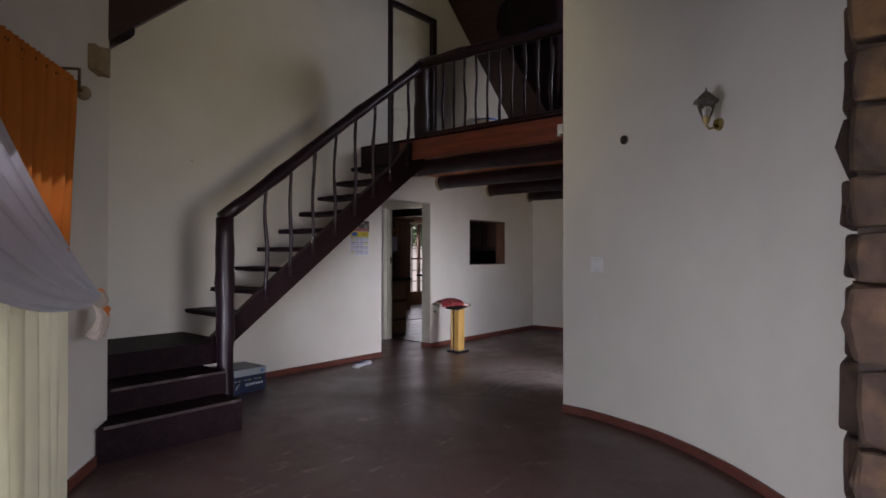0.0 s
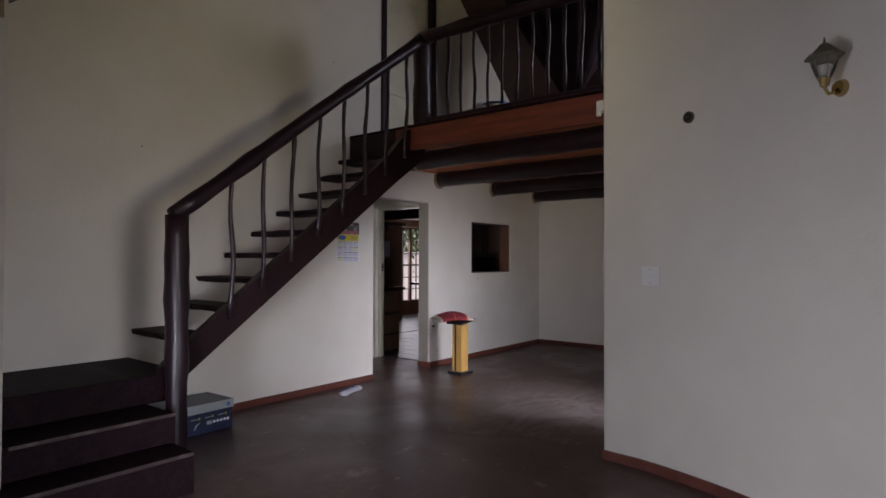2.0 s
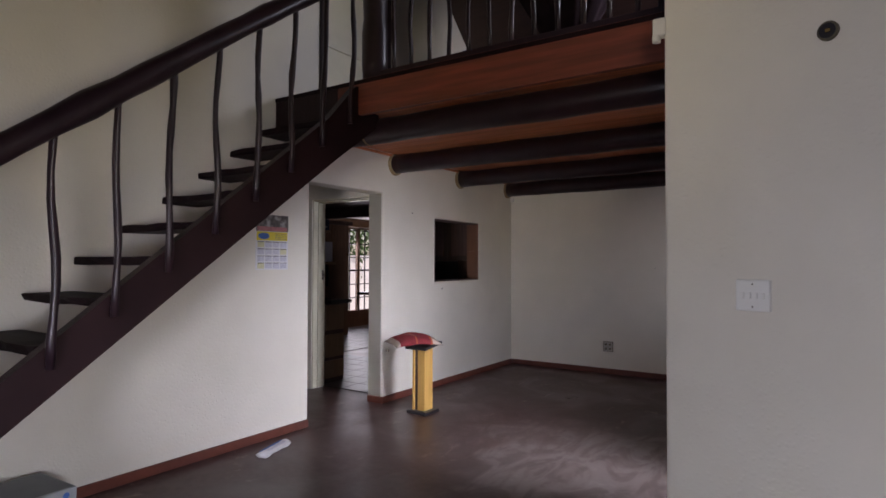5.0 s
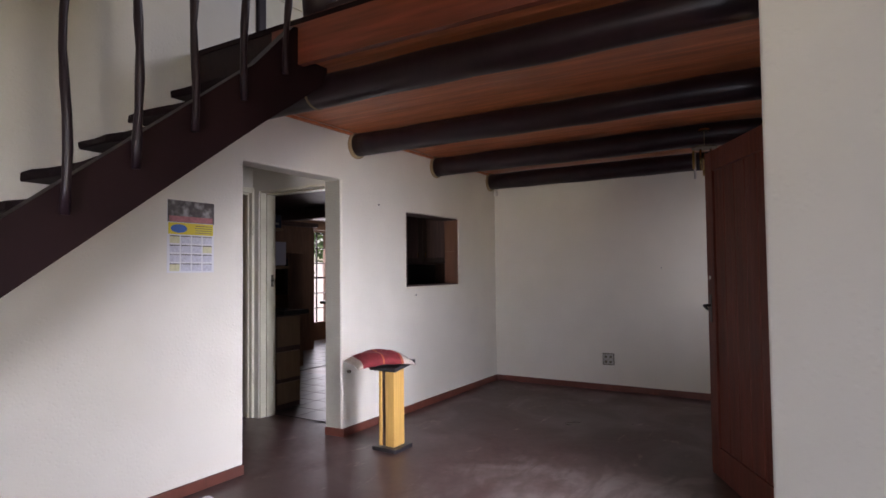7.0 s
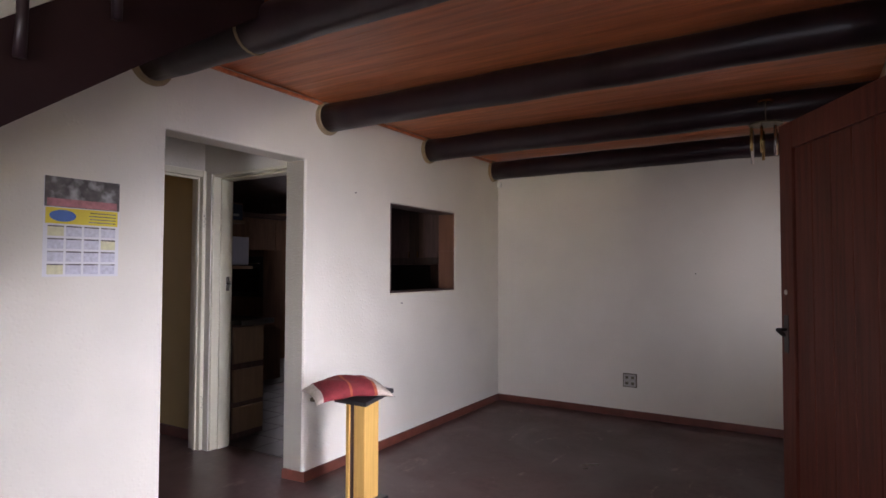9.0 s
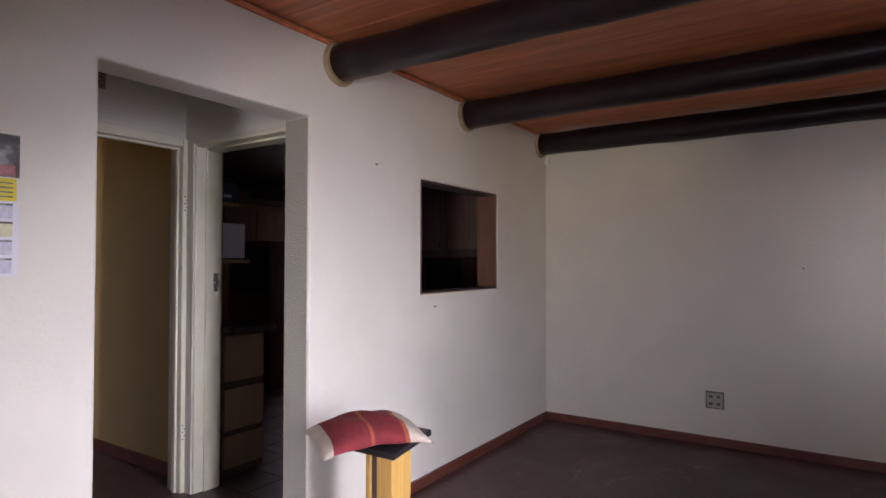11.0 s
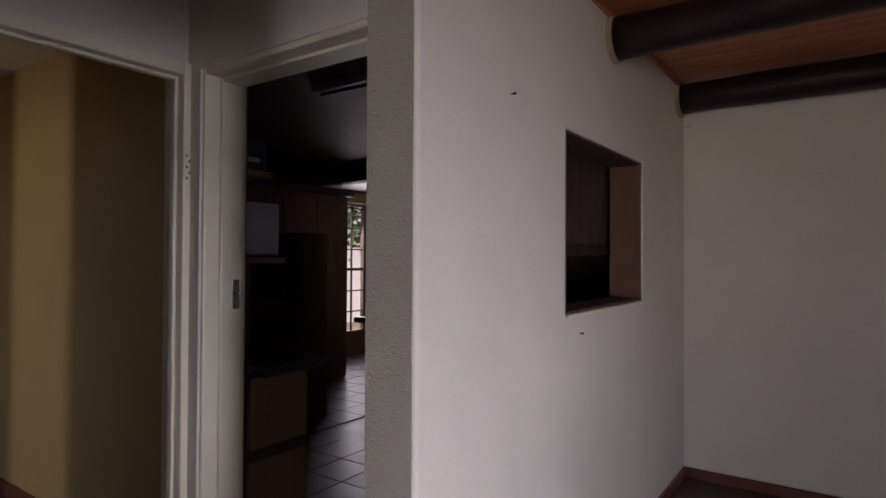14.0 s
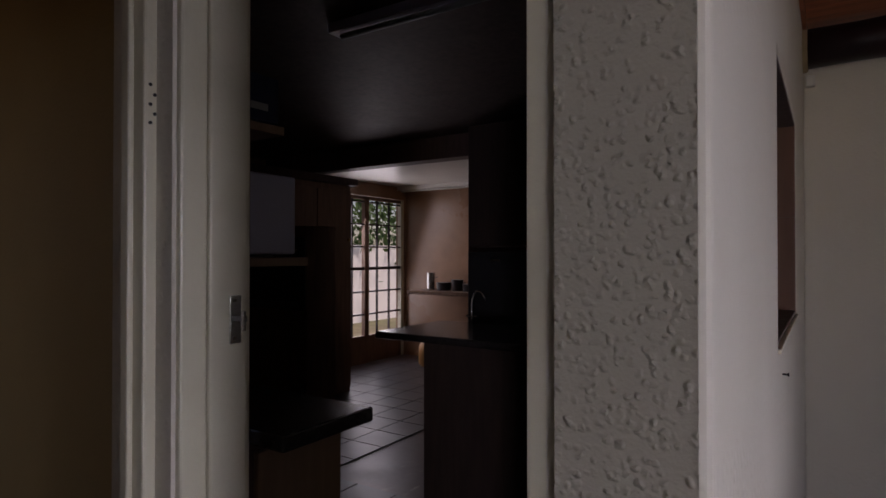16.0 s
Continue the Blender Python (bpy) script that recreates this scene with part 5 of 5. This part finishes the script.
for k, (x, r, h) in enumerate(((-0.75, 0.05, 0.22), (-0.55, 0.09, 0.10), (-0.35, 0.07, 0.14), (-0.15, 0.10, 0.09))):
    pot = thing("cooking_pot" if k else "metal_jug", pose(-7.7 + x, 13.14, F + 0.946), ("dark cooking pot on the scullery counter" if k else "metal jug on the scullery counter"), "pot" if k else "jug")
    part("body", disc(r, h, Matrix.Translation((0, 0, h / 2)), 18, r * 1.1), METAL if k == 0 else BLACK, pot)
    part("handle", tube([(r, 0, h * 0.7), (r + 0.05, 0, h * 0.75)], 0.006, 8), BLACK, pot)
bt = thing("gas_bottle", pose(-8.35, 12.95, F), "pale yellow gas bottle under the counter", "gas bottle")
part("shell", tube([(0, 0, 0), (0, 0, 0.05), (0, 0, 0.25), (0, 0, 0.32), (0, 0, 0.35)], [0.10, 0.13, 0.13, 0.09, 0.03], 18), PINE, bt, smooth=True)
part("collar", tube([(0, 0, 0.33), (0, 0, 0.40)], [0.06, 0.06], 14), METAL, bt)
hang = thing("hanging_utensils", pose(-6.62, 11.30, 1.42), "dark kitchen utensils hanging on a cord", "utensils")
part("cord", tube([(-0.04, 0.0, 0), (-0.04, 0.0, 0.5)], 0.005, 6), BLACK, hang)
part("pan", disc(0.07, 0.03, Matrix.Translation((-0.05, 0.0, -0.05)) @ Matrix.Rotation(radians(80), 4, "Y"), 16), BLACK, hang)
fl = thing("fluorescent_light", pose(-8.45, 13.30, 2.268), "unlit fluorescent ceiling light with a white batten", "ceiling light")
part("batten", box(-0.65, 0.65, -0.04, 0.04, -0.05, 0, 0.004), WHITE, fl)
part("tube", tube([(-0.6, 0, -0.065), (0.6, 0, -0.065)], 0.013, 10), WHITE, fl, smooth=True)
fl2 = thing("fluorescent_light", pose(-5.40, 8.81, 2.358), "unlit fluorescent ceiling light in the dark kitchen", "ceiling light")
part("batten", box(-0.6, 0.6, -0.035, 0.035, -0.045, 0, 0.004), APPLIANCE, fl2)
part("tube", tube([(-0.55, 0, -0.06), (0.55, 0, -0.06)], 0.013, 10), LIDGREY, fl2, smooth=True)

# glazed kitchen door with its burglar grid
kd = thing("kitchen_glazed_door", pose(-9.165, 12.80, F), "brown-framed glazed kitchen door with small panes and a steel grid", "glazed door")
yy = (-0.675, -0.23, -0.14, 0.28, 0.66)
for y0, w_ in ((-0.675, 0.06), (-0.16, 0.08), (0.60, 0.06)):
    part("stile", box(-0.03, 0.03, y0, y0 + w_, 0.005, 2.15, 0.003), BROWNWOOD if y0 < 0 else CREAM, kd)
part("bottom_panel", box(-0.025, 0.025, -0.61, 0.60, 0.005, 0.36, 0.003), BROWNWOOD, kd)
for k in range(7):
    z0 = 0.62 + 0.29 * k
    if z0 < 2.12:
        part("glazing_bar", box(-0.015, 0.02, -0.61, 0.60, z0, z0 + (0.02 if k != 2 else 0.04), 0.002), LOG, kd)
part("head", box(-0.03, 0.03, -0.615, 0.60, 2.11, 2.15, 0.003), BROWNWOOD, kd)
for y0 in (-0.39, 0.10, 0.35):
    part("glazing_bar", box(-0.012, 0.016, y0, y0 + 0.018, 0.36, 2.11, 0.002), LOG, kd)
for k in range(5):
    part("grid_bar", box(-0.10, -0.09, -0.52 + 0.25 * k, -0.512 + 0.25 * k, 0.3, 2.11), WHITE, kd)

# outside the kitchen door
yw = setting("yard_wall", box(-13.2, -13.0, 9, 19, -0.2, 1.55), YARDWALL, "white sunlit yard wall")
pl = thing("garden_shrub", pose(-14.2, 18.2, -0.2), "leafy green shrub beyond the yard wall", "shrub")
part("trunk", tube([(0, 0, 0), (0.1, 0, 1.0), (0, 0.1, 2.2)], [0.09, 0.07, 0.03], 10, 0.1), TAN, pl)
lv = bmesh.new()
rl = random.Random(5)
for k in range(2600):
    c = Vector((rl.gauss(0, 0.8), rl.gauss(0, 1.6), 2.5 + rl.gauss(0, 0.75)))
    r = 0.09 * rl.uniform(0.6, 1.4)
    m_ = Euler((rl.uniform(0, 6), rl.uniform(0, 6), rl.uniform(0, 6))).to_matrix()
    q = [lv.verts.new(c + m_ @ Vector(p) * r) for p in ((-1, 0, 0), (0, -0.45, 0.1), (1, 0, 0), (0, 0.45, 0.1))]
    lv.faces.new(q)
part("crown", lv, LEAFMAT, pl)

# ---- kitchen floor tiles ----
tiles = tagged(new("kitchen_tiles"), "grey ceramic kitchen floor tiles with fine dark joints", kind="structure")
tm = box(-0.147, 0.147, -0.147, 0.147, 0, 0.008, 0.002, seg=1)
tme = bpy.data.meshes.new("floor_tile")
tm.to_mesh(tme)
tm.free()
tme.materials.append(TILE)
count = 0
cells = [(i, j) for i in range(17) for j in range(18)]
for i, j in cells:
    x, y = -4.62 - 0.3 * i, 7.97 + 0.3 * j
    if x < -5.3 and y < 8.2 or x < -8.5 and y < 11.4 or x > -6.75 and y > 9.5 or x < -9.0:
        continue
    ob = new("floor_tile", tme)
    ob.parent = tiles
    ob.location = (x, y, F + 0.001)
    count += 1
dp = thing("door_post", pose(-1.02, 7.10, F), "orange-varnished round log post beside the outer door", "post")
part("log", pole_between((0, 0, 0), (0, 0, 2.50), 0.078, 12, 0.004, 0.04, 31, 18, 0.04), PINE, dp, "", True)
